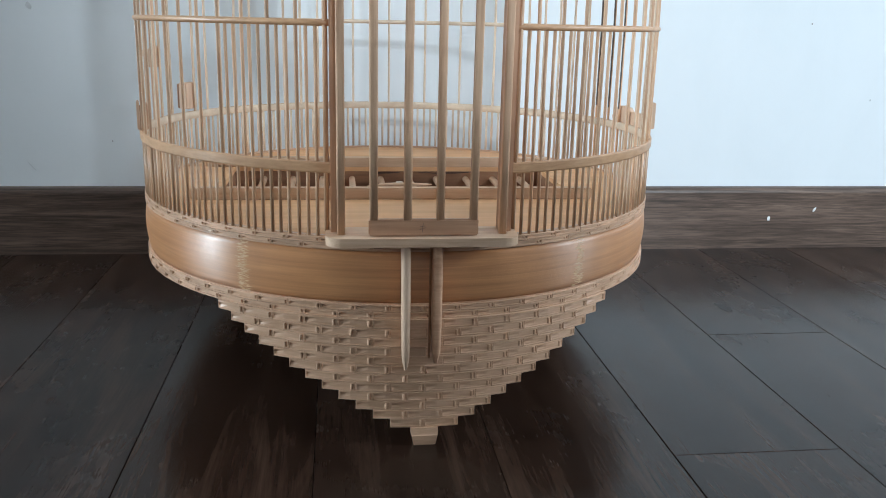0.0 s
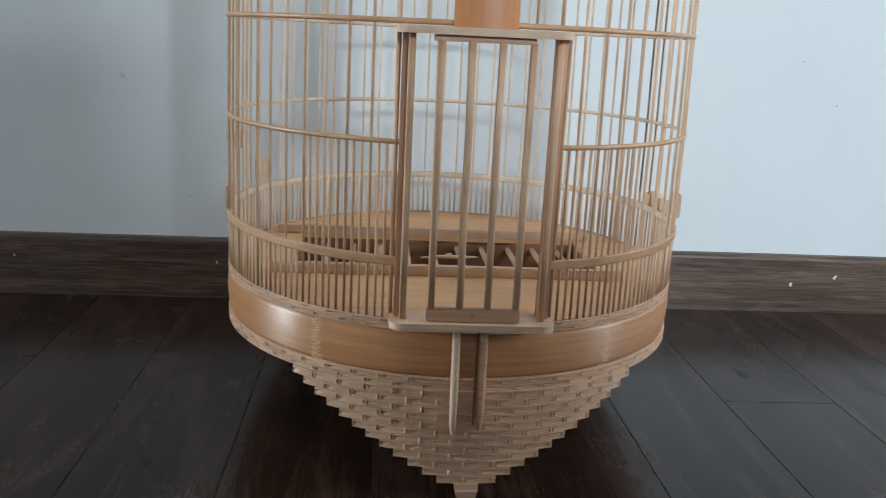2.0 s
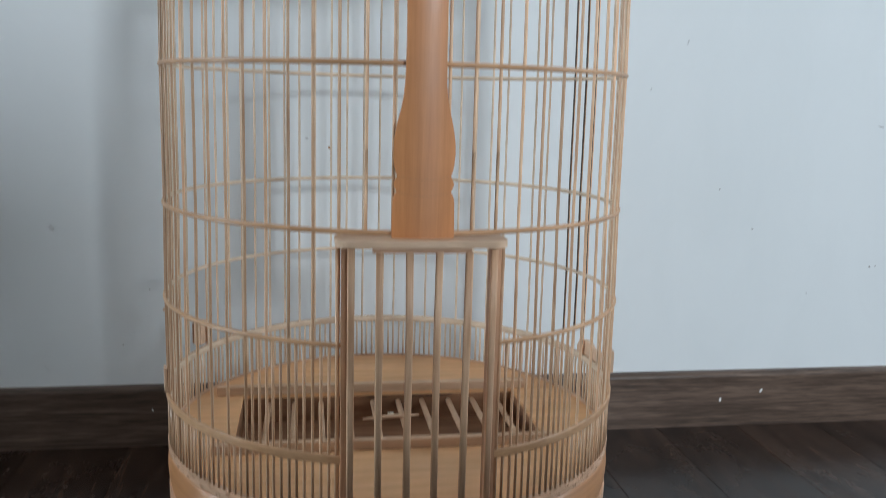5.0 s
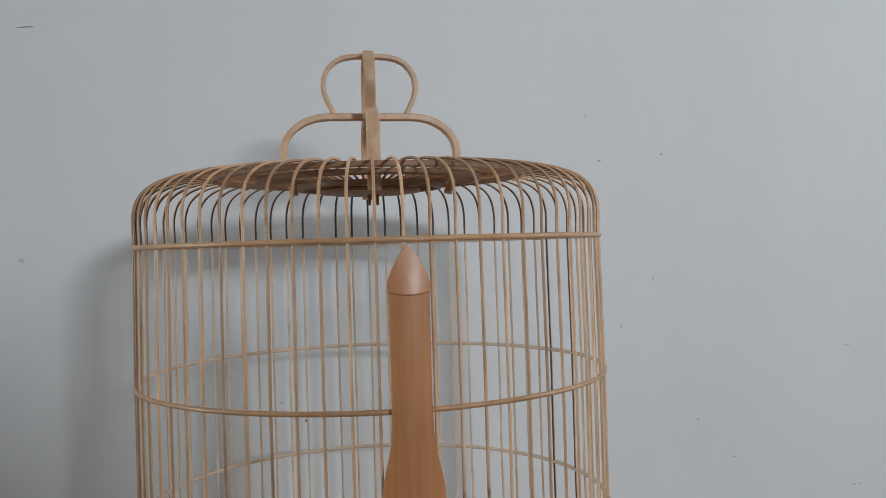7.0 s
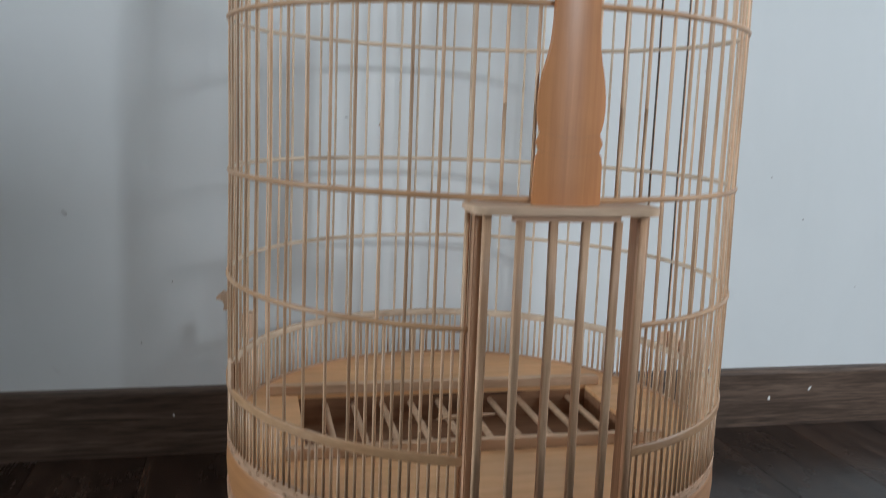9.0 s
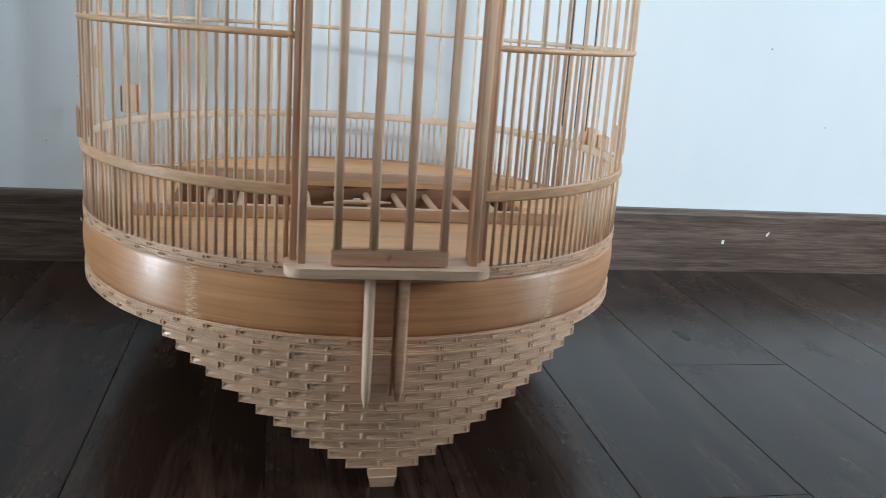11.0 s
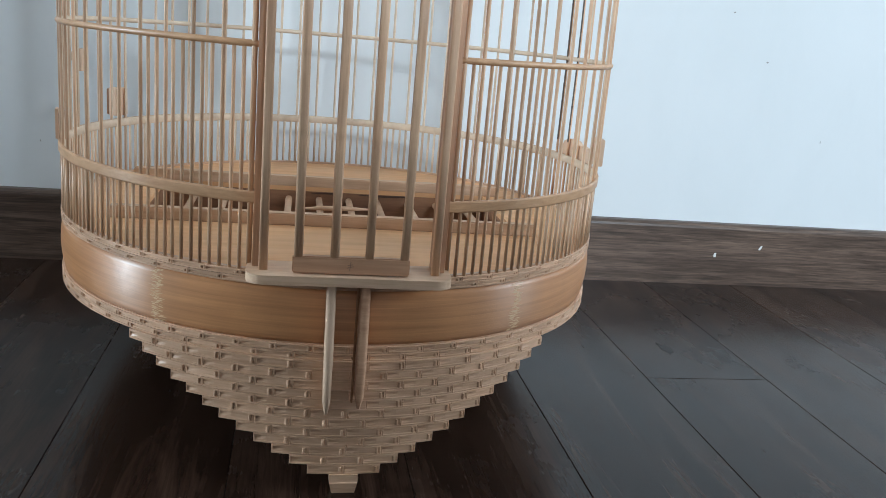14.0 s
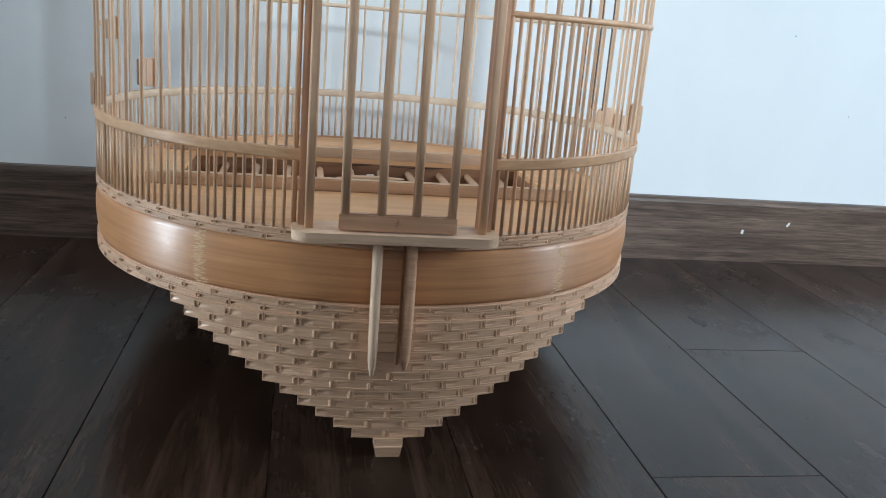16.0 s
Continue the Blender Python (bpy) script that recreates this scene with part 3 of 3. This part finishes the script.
    if slot:
        # two knots, and last a staple drawn the same way
        for x, z, h, w in ((0.0040, 0.0520, 0.0024, 0.0017), (0.0042, 0.0322, 0.0018, 0.0012), (0.0045, 0.0915, 0.0022, 0.0012)):
            fleck("knot", panel, HUB, (x, -0.2121, z), w, h, 12, "small dark knot or staple mark on the wood")
    # the peg under the lowest row
    peg = bmesh.new()
    w0, w1 = 0.0086, 0.0074
    sec = []
    for z, w, d0, d1 in ((0.0, w1, 0.2085, 0.2142), (0.0068, w0 * 1.02, 0.2078, 0.2146), (0.0072, w0 * 1.06, 0.2078, 0.2138), (FOOT_Z + 0.0002, w0 * 1.06, 0.2078, 0.2132)):
        sec.append([peg.verts.new((-w, -d0, z)), peg.verts.new((w, -d0, z)), peg.verts.new((w, -d1, z)), peg.verts.new((-w, -d1, z))])
    for a, b in zip(sec, sec[1:]):
        for i in range(4):
            peg.faces.new((a[i], a[(i + 1) % 4], b[(i + 1) % 4], b[i]))
    peg.faces.new(sec[0][::-1])
    peg.faces.new(sec[-1])
    part("peg", peg, APRON, panel, "square wooden peg", at=pose(0, 0, 0, 0, 0, az0))
    return panel


build_foot(FOOT_AZ, True)
build_foot(FOOT_AZ + 137, False)
build_foot(FOOT_AZ - 137, False)


def build_door():
    def plate_outline(dx):
        pts = [(-0.0610, -0.1935), (-0.0612, -0.2080)]
        for i in range(13):
            a = math.pi + (math.pi / 2) * i / 12
            pts.append((-0.0505 + 0.0105 * math.cos(a), -0.2160 + 0.0105 * math.sin(a)))
        right = [(-x, y) for x, y in reversed(pts)]
        return [(x + dx, y) for x, y in pts + right]
    part("sill", prism_bm(plate_outline(0.0), 0.1416, 0.1472, 0.0010), PLATE, cage, "pale wooden sill under the door")
    part("lintel", prism_bm(plate_outline(-0.0015), 0.3512, 0.3562, 0.0010), PLATE, cage, "pale wooden plate over the door")
    for s in (-1, 1):
        part("door_post", tube_bm([Vector((s * 0.0513, -0.2127, z)) for z in (0.1465, 0.22, 0.30, 0.352)], 0.003, 20, flat=(Vector((1, 0, 0)), 0.0026, 0.0027)), DOORW, cage, smooth=True)
        a, b = sorted((s * 0.0502, s * 0.0578))
        part("door_post", box_bm((a, -0.2086, 0.1465), (b, -0.1955, 0.352), 0.0008), POSTW, cage)
        part("bar", tube_bm([Vector((s * 0.0606, -0.2005, z)) for z in (0.1465, 0.25, 0.352)], 0.0014, 7), BAR, cage, smooth=True)
    door = part("door", box_bm((-0.0344, -0.2215, 0.1480), (0.0344, -0.2165, 0.1582), 0.0007), DOORH, cage, "sliding wooden door of upright rods")
    part("top_rail", box_bm((-0.0368, -0.2205, 0.3466), (0.0332, -0.2160, 0.3510), 0.0006), DOORH, door)
    for x, r in ((-0.0315, 0.0028), (-0.0102, 0.0028), (0.0105, 0.0027), (0.0314, 0.0027)):
        part("door_rod", tube_bm([Vector((x + random.uniform(-0.0006, 0.0006), -0.2190, z)) for z in (0.1575, 0.21, 0.29, 0.3475)], r, 14, flat=(Vector((1, 0, 0)), r * 0.96, r * 0.85)), DOORW, door, smooth=True)
    for a, half, dz in ((84, 0.0029, 0.0), (10, 0.0016, 0.0009), (16, 0.0020, -0.0005)):
        bm = bmesh.new()
        add_box(bm, (-half, -0.2217, -0.00020), (half, -0.2214, 0.00020))
        part("pencil_mark", bm, PENCIL, door, at=Matrix.Translation((-0.0008, 0, 0.1530 + dz)) @ pose(0, 0, 0, 0, -a, 0))
    # the two runners below the sill; the right one's darker wood paints its weaker light
    for x0, x1, z1, w in ((-0.0108, -0.0102, 0.0567, 0.0027), (0.0093, 0.0096, 0.0608, 0.0030)):
        bm = bmesh.new()
        sec = []
        for u in (0.0, 0.25, 0.5, 0.75, 0.9, 0.97, 1.0):
            z = 0.1420 + (z1 - 0.1420) * u
            x = x0 + (x1 - x0) * u
            ww = w * (1 - 0.15 * max(0, u - 0.5) / 0.5 - 0.45 * max(0, u - 0.9) / 0.1)
            d = 0.2235 - 0.004 * max(0, u - 0.85) / 0.15 + 0.0006 * math.sin(u * 5)
            sec.append([bm.verts.new((x - ww, -0.2128, z)), bm.verts.new((x + ww, -0.2128, z)), bm.verts.new((x + ww, -d + 0.0015, z)),
                        bm.verts.new((x + ww * 0.45, -d, z)), bm.verts.new((x - ww * 0.45, -d, z)), bm.verts.new((x - ww, -d + 0.0015, z))])
        for a, b in zip(sec, sec[1:]):
            for i in range(6):
                bm.faces.new((a[i], a[(i + 1) % 6], b[(i + 1) % 6], b[i]))
        bm.faces.new(sec[0])
        bm.faces.new(sec[-1][::-1])
        part("runner", bm, RUNNER if x0 < 0 else DOORH, cage, "slender wooden runner below the door", smooth=True).data.set_sharp_from_angle(angle=radians(48))
    # a thin dark strip along the right runner
    part("stained_groove", box_bm((0.0048, -0.2146, 0.0625), (0.0061, -0.2122, 0.1415), 0.0004), HUB, cage, "thin dark strip beside the runner")


build_door()


def build_panel():
    """The long carved bamboo tongue above the door."""
    shape = [(0.3564, 0.0222), (0.3700, 0.0221), (0.3820, 0.0218), (0.3865, 0.0208), (0.3890, 0.0190), (0.3918, 0.0204), (0.3945, 0.0216), (0.3972, 0.0203),
             (0.4002, 0.0188), (0.4030, 0.0200), (0.4080, 0.0212), (0.4150, 0.0218), (0.4230, 0.0216), (0.4300, 0.0206), (0.4375, 0.0190), (0.4460, 0.0168),
             (0.4547, 0.0151), (0.4650, 0.0142), (0.4820, 0.0137), (0.5080, 0.0136), (0.5325, 0.0138), (0.5560, 0.0139), (0.5580, 0.0140), (0.5590, 0.0146),
             (0.5630, 0.0148), (0.5680, 0.0136), (0.5735, 0.0114), (0.5790, 0.0086), (0.5840, 0.0056), (0.5880, 0.0028), (0.5905, 0.0006)]
    bm = bmesh.new()
    cols = 12
    front, back = [], []
    for z, w in shape:
        groove = 0.0007 if 0.5555 < z < 0.5585 else 0.0
        lift = -0.0008 if z > 0.5585 else 0.0
        taper = 0.0030 * min(1.0, max(0.0, (0.5905 - z) / 0.030))
        fr, bk = [], []
        for i in range(cols + 1):
            u = -1 + 2 * i / cols
            x = -0.0010 + w * u
            bulge = 0.0044 * (1 - (x + 0.0010) ** 2 / 0.0225 ** 2) ** 1.0
            sag = -0.0020 * (1 - u * u) if 0.555 < z < 0.566 else 0.0
            fr.append(bm.verts.new((x, -(0.2106 + taper * 0.7 + bulge * (0.35 + 0.65 * taper / 0.0030) - groove), z + sag)))
            bk.append(bm.verts.new((x, -0.2102, z + sag)))
        front.append(fr)
        back.append(bk)
    n = len(shape)
    for i in range(n - 1):
        for j in range(cols):
            bm.faces.new((front[i][j], front[i][j + 1], front[i + 1][j + 1], front[i + 1][j]))
            bm.faces.new((back[i][j], back[i + 1][j], back[i + 1][j + 1], back[i][j + 1]))
        for j in (0, cols):
            bm.faces.new((front[i][j], front[i + 1][j], back[i + 1][j], back[i][j]))
    for i in (0, n - 1):
        for j in range(cols):
            bm.faces.new((front[i][j], front[i][j + 1], back[i][j + 1], back[i][j]))
    ob = part("tongue", bm, PANEL, cage, "carved orange-brown bamboo tongue with a pointed tip", smooth=True)
    ob.data.set_sharp_from_angle(angle=radians(32))
    # thin dark strands painted as the shading of two incised lines
    for zc, w, sag in ((0.3892, 0.0192, 0.0030), (0.4004, 0.0189, 0.0026)):
        pts = []
        for i in range(13):
            u = -1 + i / 6
            bulge = 0.0044 * (1 - (w * u) ** 2 / 0.0225 ** 2)
            pts.append(Vector((-0.0010 + w * u, -(0.2127 + bulge - 0.00012), zc - sag * (1 - u * u))))
        part("incised_line", tube_bm(pts, 0.00022, 6), INCISED, ob, "fine dark incised line", smooth=True)


build_panel()


def build_interior():
    x0, x1, y0, y1 = -0.148, 0.140, -0.0700, 0.0736
    rim = 0.2058

    def seg(outline, name):
        part(name, prism_bm(outline, FLOOR_Z - 0.004, FLOOR_Z), PLY, cage, "tan plywood floor board")

    def arc(ya, yb, n=28, side=1):
        return [(side * math.sqrt(rim * rim - y * y), y) for y in [ya + (yb - ya) * i / n for i in range(n + 1)]]
    # front and back boards reach across, two narrow ones fill the sides
    yf = -0.0790
    a = math.asin(-yf / rim)
    seg([(rim * math.cos(-math.pi + a + (math.pi - 2 * a) * i / 40), rim * math.sin(-math.pi + a + (math.pi - 2 * a) * i / 40)) for i in range(41)], "floor_board")
    b = math.asin(y1 / rim)
    seg([(rim * math.cos(b + (math.pi - 2 * b) * i / 40), rim * math.sin(b + (math.pi - 2 * b) * i / 40)) for i in range(41)], "floor_board")
    seg(arc(yf + 0.001, y1 - 0.001, 20, 1) + [(x1, y1 - 0.001), (x1, yf + 0.001)], "floor_board")
    seg(list(reversed(arc(yf + 0.001, y1 - 0.001, 20, -1))) + [(x0, yf + 0.001), (x0, y1 - 0.001)], "floor_board")
    # rails along the long sides of the opening
    part("rail", box_bm((-0.165, -0.0790, FLOOR_Z), (0.150, -0.0705, FLOOR_Z + 0.0090), 0.0008), RAIL, cage)
    part("rail", box_bm((-0.175, 0.0738, FLOOR_Z), (0.155, 0.0840, FLOOR_Z + 0.0088), 0.0008), RAIL, cage)
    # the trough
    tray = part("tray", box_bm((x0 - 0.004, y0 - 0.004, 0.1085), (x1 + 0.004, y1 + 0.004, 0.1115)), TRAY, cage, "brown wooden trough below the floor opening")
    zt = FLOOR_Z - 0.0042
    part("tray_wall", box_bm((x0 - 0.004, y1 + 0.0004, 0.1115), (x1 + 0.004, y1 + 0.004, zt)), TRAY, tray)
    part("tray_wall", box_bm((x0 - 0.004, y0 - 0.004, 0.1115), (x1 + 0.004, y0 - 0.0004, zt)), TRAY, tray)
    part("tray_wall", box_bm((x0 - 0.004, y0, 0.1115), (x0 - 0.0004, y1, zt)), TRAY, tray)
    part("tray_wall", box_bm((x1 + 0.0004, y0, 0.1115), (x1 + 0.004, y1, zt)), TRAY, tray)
    for x, sx, sz, turn in ((-0.006, 0.030, 0.0016, 1), (0.057, 0.040, 0.0020, 2), (0.030, 0.016, 0.0010, 0)):
        fleck("water_stain", tray, HUBDARK, (x, y1 + 0.0003, zt - 0.0012), sx, sz, turn, "dark brown water stain")
    first = None
    for i in range(10):
        m = Matrix.Translation((-0.122 + 0.0272 * i + random.uniform(-0.001, 0.001), 0, 0.1300))
        if first is None:
            first = part("crossrod", tube_bm([Vector((0, y, 0)) for y in (y0 - 0.0004, 0.0, y1 + 0.0004)], 0.0030, 9), RAIL, cage, smooth=True, at=m)
        else:
            again(first, m)


build_interior()


def build_roof_and_handle():
    # three bent hoops under the roof bars
    for r, z, h in ((0.1375, 0.6530, 0.0024), (0.1000, 0.6505, 0.0026), (0.0640, 0.6446, 0.0027)):
        prof = [(r - 0.0022, z - h), (r + 0.0018, z - h), (r + 0.0026, z - h * 0.5), (r + 0.0026, z + h), (r - 0.0026, z + h), (r - 0.0028, z - h * 0.6)]
        part("roof_hoop", lathe_bm(prof, 0, 360, 90), ROOFH, cage, "bent wooden hoop under the roof bars")
    disc = [(0.0, 0.6378), (0.0380, 0.6382), (0.0455, 0.6392), (0.0470, 0.6408), (0.0455, 0.6424), (0.0, 0.6428)]
    bm = lathe_bm(disc, 0, 360, 48)
    bmesh.ops.remove_doubles(bm, verts=bm.verts, dist=1e-6)
    part("hub_disc", bm, HUB, cage, "dark wooden disc under the roof")
    for x, y in ((-0.0020, -0.012), (0.0175, -0.010), (-0.016, 0.014)):
        part("hub_post", tube_bm([Vector((x, y, 0.6400)), Vector((x, y, 0.6460))], 0.0032, 10), HANDLE, cage, smooth=True)
    for x, y in ((-0.0005, 0.0), (0.0062, -0.004)):
        part("hook", tube_bm([Vector((x, y, 0.6385)), Vector((x, y, 0.6305)), Vector((x * 1.1, y - 0.0004, 0.6283))], 0.0016, 8), HUB, cage, smooth=True)

    def arch(axis, dx):
        def at(u, z):
            return Vector((u + dx, 0, z)) if axis == "x" else Vector((dx + u * 0.079, u, z))
        side = Vector((0, 1, 0)) if axis == "x" else Vector((1, 0, 0))
        low = [(0.0705, 0.6380), (0.0725, 0.6450), (0.0770, 0.6560), (0.0795, 0.6660)]
        for i in range(9):
            a = math.pi / 2 * i / 8
            low.append((0.0380 + 0.0420 * math.cos(a), 0.6765 + 0.0325 * math.sin(a)))
        low += [(0.025, 0.7090), (0.012, 0.7090)]
        both = [(-u, z) for u, z in low] + [(0.0, 0.7090)] + list(reversed(low))
        part("handle_arch", tube_bm([at(u, z) for u, z in both], 0.003, 14, flat=(side, 0.0058, 0.0033)), HANDLE, cage,
             "bent wooden arch of the carrying handle", smooth=True).data.set_sharp_from_angle(angle=radians(38))
        loop = [(0.0345, 0.7112), (0.0338, 0.7128), (0.0365, 0.7180), (0.0395, 0.7240), (0.0418, 0.7310), (0.0425, 0.7385), (0.0413, 0.7460), (0.0378, 0.7530),
                (0.0325, 0.7585), (0.0258, 0.7622), (0.0178, 0.7640), (0.009, 0.7646)]
        both = [(-u, z) for u, z in loop] + [(0.0, 0.7647)] + list(reversed(loop))
        part("handle_loop", tube_bm([at(u, z) for u, z in both], 0.002, 14, flat=(side, 0.0050, 0.0023)), HANDLE, cage,
             "bent wooden loop of the carrying handle", smooth=True).data.set_sharp_from_angle(angle=radians(38))
    arch("x", 0.0028)
    arch("y", 0.0012)


build_roof_and_handle()


def build_cup_holders():
    def tab(az, z0, z1, r0, r1, w, material=RUNNER, label="small wooden bracket"):
        part("cup_bracket", box_bm((-w / 2, -r1, z0), (w / 2, -r0, z1), 0.0006), material, cage, label, at=pose(0, 0, 0, 0, 0, az))
    # standing on the hoop between two bars: a block, a dark strip painted as the shaded gap, a pale outer slab
    tab(-77.5, 0.1909, 0.2115, R - 0.0046, R - 0.0006, 0.0110, POSTW, "small reddish wooden bracket block")
    tab(-77.5, 0.1909, 0.2100, R - 0.0006, R + 0.0014, 0.0085, HUB, "dark strip painted as the shaded gap of a bracket")
    tab(-77.5, 0.1909, 0.2130, R + 0.0014, R + 0.0037, 0.0125)
    tab(-116.6, 0.1930, 0.2170, R + 0.0016, R + 0.0098, 0.0160)
    # another dark strip, painted as the shade of a gap
    tab(-116.6, 0.1935, 0.2160, R + 0.0098, R + 0.0118, 0.0160, HUB, "dark strip painted as the shaded gap of a bracket")
    tab(82.5, 0.1930, 0.2150, R + 0.0016, R + 0.0078, 0.0160)

    # a thin scalloped catch that stands out from the bars
    hook = [(0.0016, -0.0060), (0.0082, -0.0060), (0.0074, -0.0010), (0.0090, 0.0020), (0.0115, 0.0032), (0.0142, 0.0034), (0.0138, 0.0060),
            (0.0112, 0.0085), (0.0088, 0.0078), (0.0070, 0.0075), (0.0052, 0.0100), (0.0028, 0.0117), (0.0016, 0.0110)]
    bm = bmesh.new()
    ends = [[bm.verts.new(P(R + d, az, 0.2400 + z)) for d, z in hook] for az in (-99.0, -103.0)]
    bm.faces.new(ends[0])
    bm.faces.new(ends[1][::-1])
    for i in range(len(hook)):
        j = (i + 1) % len(hook)
        bm.faces.new((ends[0][i], ends[1][i], ends[1][j], ends[0][j]))
    part("latch", bm, RUNNER, cage, "small scalloped wooden catch")

    def latch(az, z, outline):
        bm = bmesh.new()
        n = len(outline)
        f = [bm.verts.new((x, -(R + 0.0062), zz)) for x, zz in outline]
        b = [bm.verts.new((x, -(R + 0.0017), zz)) for x, zz in outline]
        bm.faces.new(f)
        bm.faces.new(b[::-1])
        for i in range(n):
            bm.faces.new((f[i], b[i], b[(i + 1) % n], f[(i + 1) % n]))
        latch_ob = part("latch", bm, RUNNER, cage, "small scalloped wooden turn latch", at=pose(0, 0, z, 0, 0, az))
        part("pin", tube_bm([Vector((0, -(R + 0.0010), 0)), Vector((0, -(R + 0.0068), 0))], 0.0014, 8), HUB, latch_ob, at=pose(0, 0, z, 0, 0, az))
    latch(97.6, 0.1968, [(0.026, -0.0020), (0.021, 0.0055), (0.013, 0.0086), (0.004, 0.0095), (-0.005, 0.0082), (-0.010, 0.0052), (-0.016, 0.0060), (-0.0235, 0.0050),
                         (-0.0235, -0.0100), (0.018, -0.0100), (0.024, -0.0070)])


build_cup_holders()


def build_stick():
    """A small stick with a white tip that lies on the crossrods."""
    bm = bmesh.new()
    tube_into(bm, [Vector((-0.027, 0.014, 0.1345)), Vector((-0.010, 0.0165, 0.1350)), Vector((0.010, 0.0185, 0.1350)), Vector((0.031, 0.0215, 0.1345))],
              lambda u: 0.0007 + 0.0016 * math.sin(math.pi * u), 8)
    stick = part("wooden_stick", bm, RAIL, None, smooth=True)
    tagged(stick, "small pale wooden stick with white tip on the trough rods", "stick")
    part("tip", tube_bm([Vector((-0.001, 0.0235, 0.1355)), Vector((0.0048, 0.0240, 0.1355))], 0.0017, 9), CREAM, stick, "white tip", smooth=True)


build_stick()


def floor_mark(name, at, length, width, turn, material, label, ragged=0.28):
    """A ragged flat mark lying on the planks."""
    rnd = random.Random(round(at[0] * 1000) + 5)
    bm = bmesh.new()
    k = 22
    low, top = [], []
    c, s = math.cos(radians(turn)), math.sin(radians(turn))
    for i in range(k):
        a = 2 * math.pi * i / k
        q = 1 + rnd.uniform(-ragged, ragged)
        x, y = length / 2 * math.cos(a) * q, width / 2 * math.sin(a) * q
        x, y = x * c - y * s, x * s + y * c
        low.append(bm.verts.new((at[0] + x, at[1] + y, 0.0)))
        top.append(bm.verts.new((at[0] + x * 0.94, at[1] + y * 0.94, 0.00025)))
    bm.faces.new(top)
    bm.faces.new(low[::-1])
    for i in range(k):
        bm.faces.new((low[i], low[(i + 1) % k], top[(i + 1) % k], top[i]))
    part(name, bm, material, floor_slab, label)


floor_mark("stain", (0.3385, 0.0530), 0.030, 0.011, 93, STAIN, "small dark dull stain on the planks", 0.42)
# ---- floor planks last ----


def build_planks():
    """Laminate planks that run towards the wall, with fine dark seams."""
    pitch, x_at, gap = 0.1195, 0.2885, 0.0005
    length = 0.92
    joints = {0: -0.0208, -1: -0.2418}
    rnd = random.Random(4)
    shared = {}
    y_end = WALL_Y - 0.001
    k0 = int(math.floor((ROOM_W - x_at) / pitch))
    k1 = int(math.ceil((ROOM_E - x_at) / pitch))
    for k in range(k0, k1):
        xa = max(x_at + k * pitch + gap / 2, ROOM_W)
        xb = min(x_at + (k + 1) * pitch - gap / 2, ROOM_E)
        if xb - xa < 0.01:
            continue
        j = joints.get(k)
        if j is None:
            j = -0.62 - rnd.uniform(0.0, 0.25) if abs(k + 1) < 6 else rnd.uniform(-0.9, 0.2)
        cuts = [y_end]
        y = j
        while y > ROOM_S:
            cuts.append(y)
            y -= length
        cuts.append(ROOM_S)
        for a, b in zip(cuts, cuts[1:]):
            if a - b < 0.01:
                continue
            key = (round(xb - xa, 4), round(a - b, 4))
            m = Matrix.Translation(((xa + xb) / 2, (a + b) / 2, 0))
            if key in shared:
                again(shared[key], m)
                continue
            w, d = (xb - xa) / 2, (a - b) / 2 - gap / 2
            bm = bmesh.new()
            c = 0.0003
            lo = [bm.verts.new((sx * w, sy * d, -FLOOR_T)) for sx, sy in ((-1, -1), (1, -1), (1, 1), (-1, 1))]
            mid = [bm.verts.new((sx * w, sy * d, -c)) for sx, sy in ((-1, -1), (1, -1), (1, 1), (-1, 1))]
            hi = [bm.verts.new((sx * (w - c), sy * (d - c), 0)) for sx, sy in ((-1, -1), (1, -1), (1, 1), (-1, 1))]
            for p, q in ((lo, mid), (mid, hi)):
                for i in range(4):
                    bm.faces.new((p[i], p[(i + 1) % 4], q[(i + 1) % 4], q[i]))
            bm.faces.new(hi)
            shared[key] = part("plank", bm, PLANK, floor_slab, at=m)


build_planks()
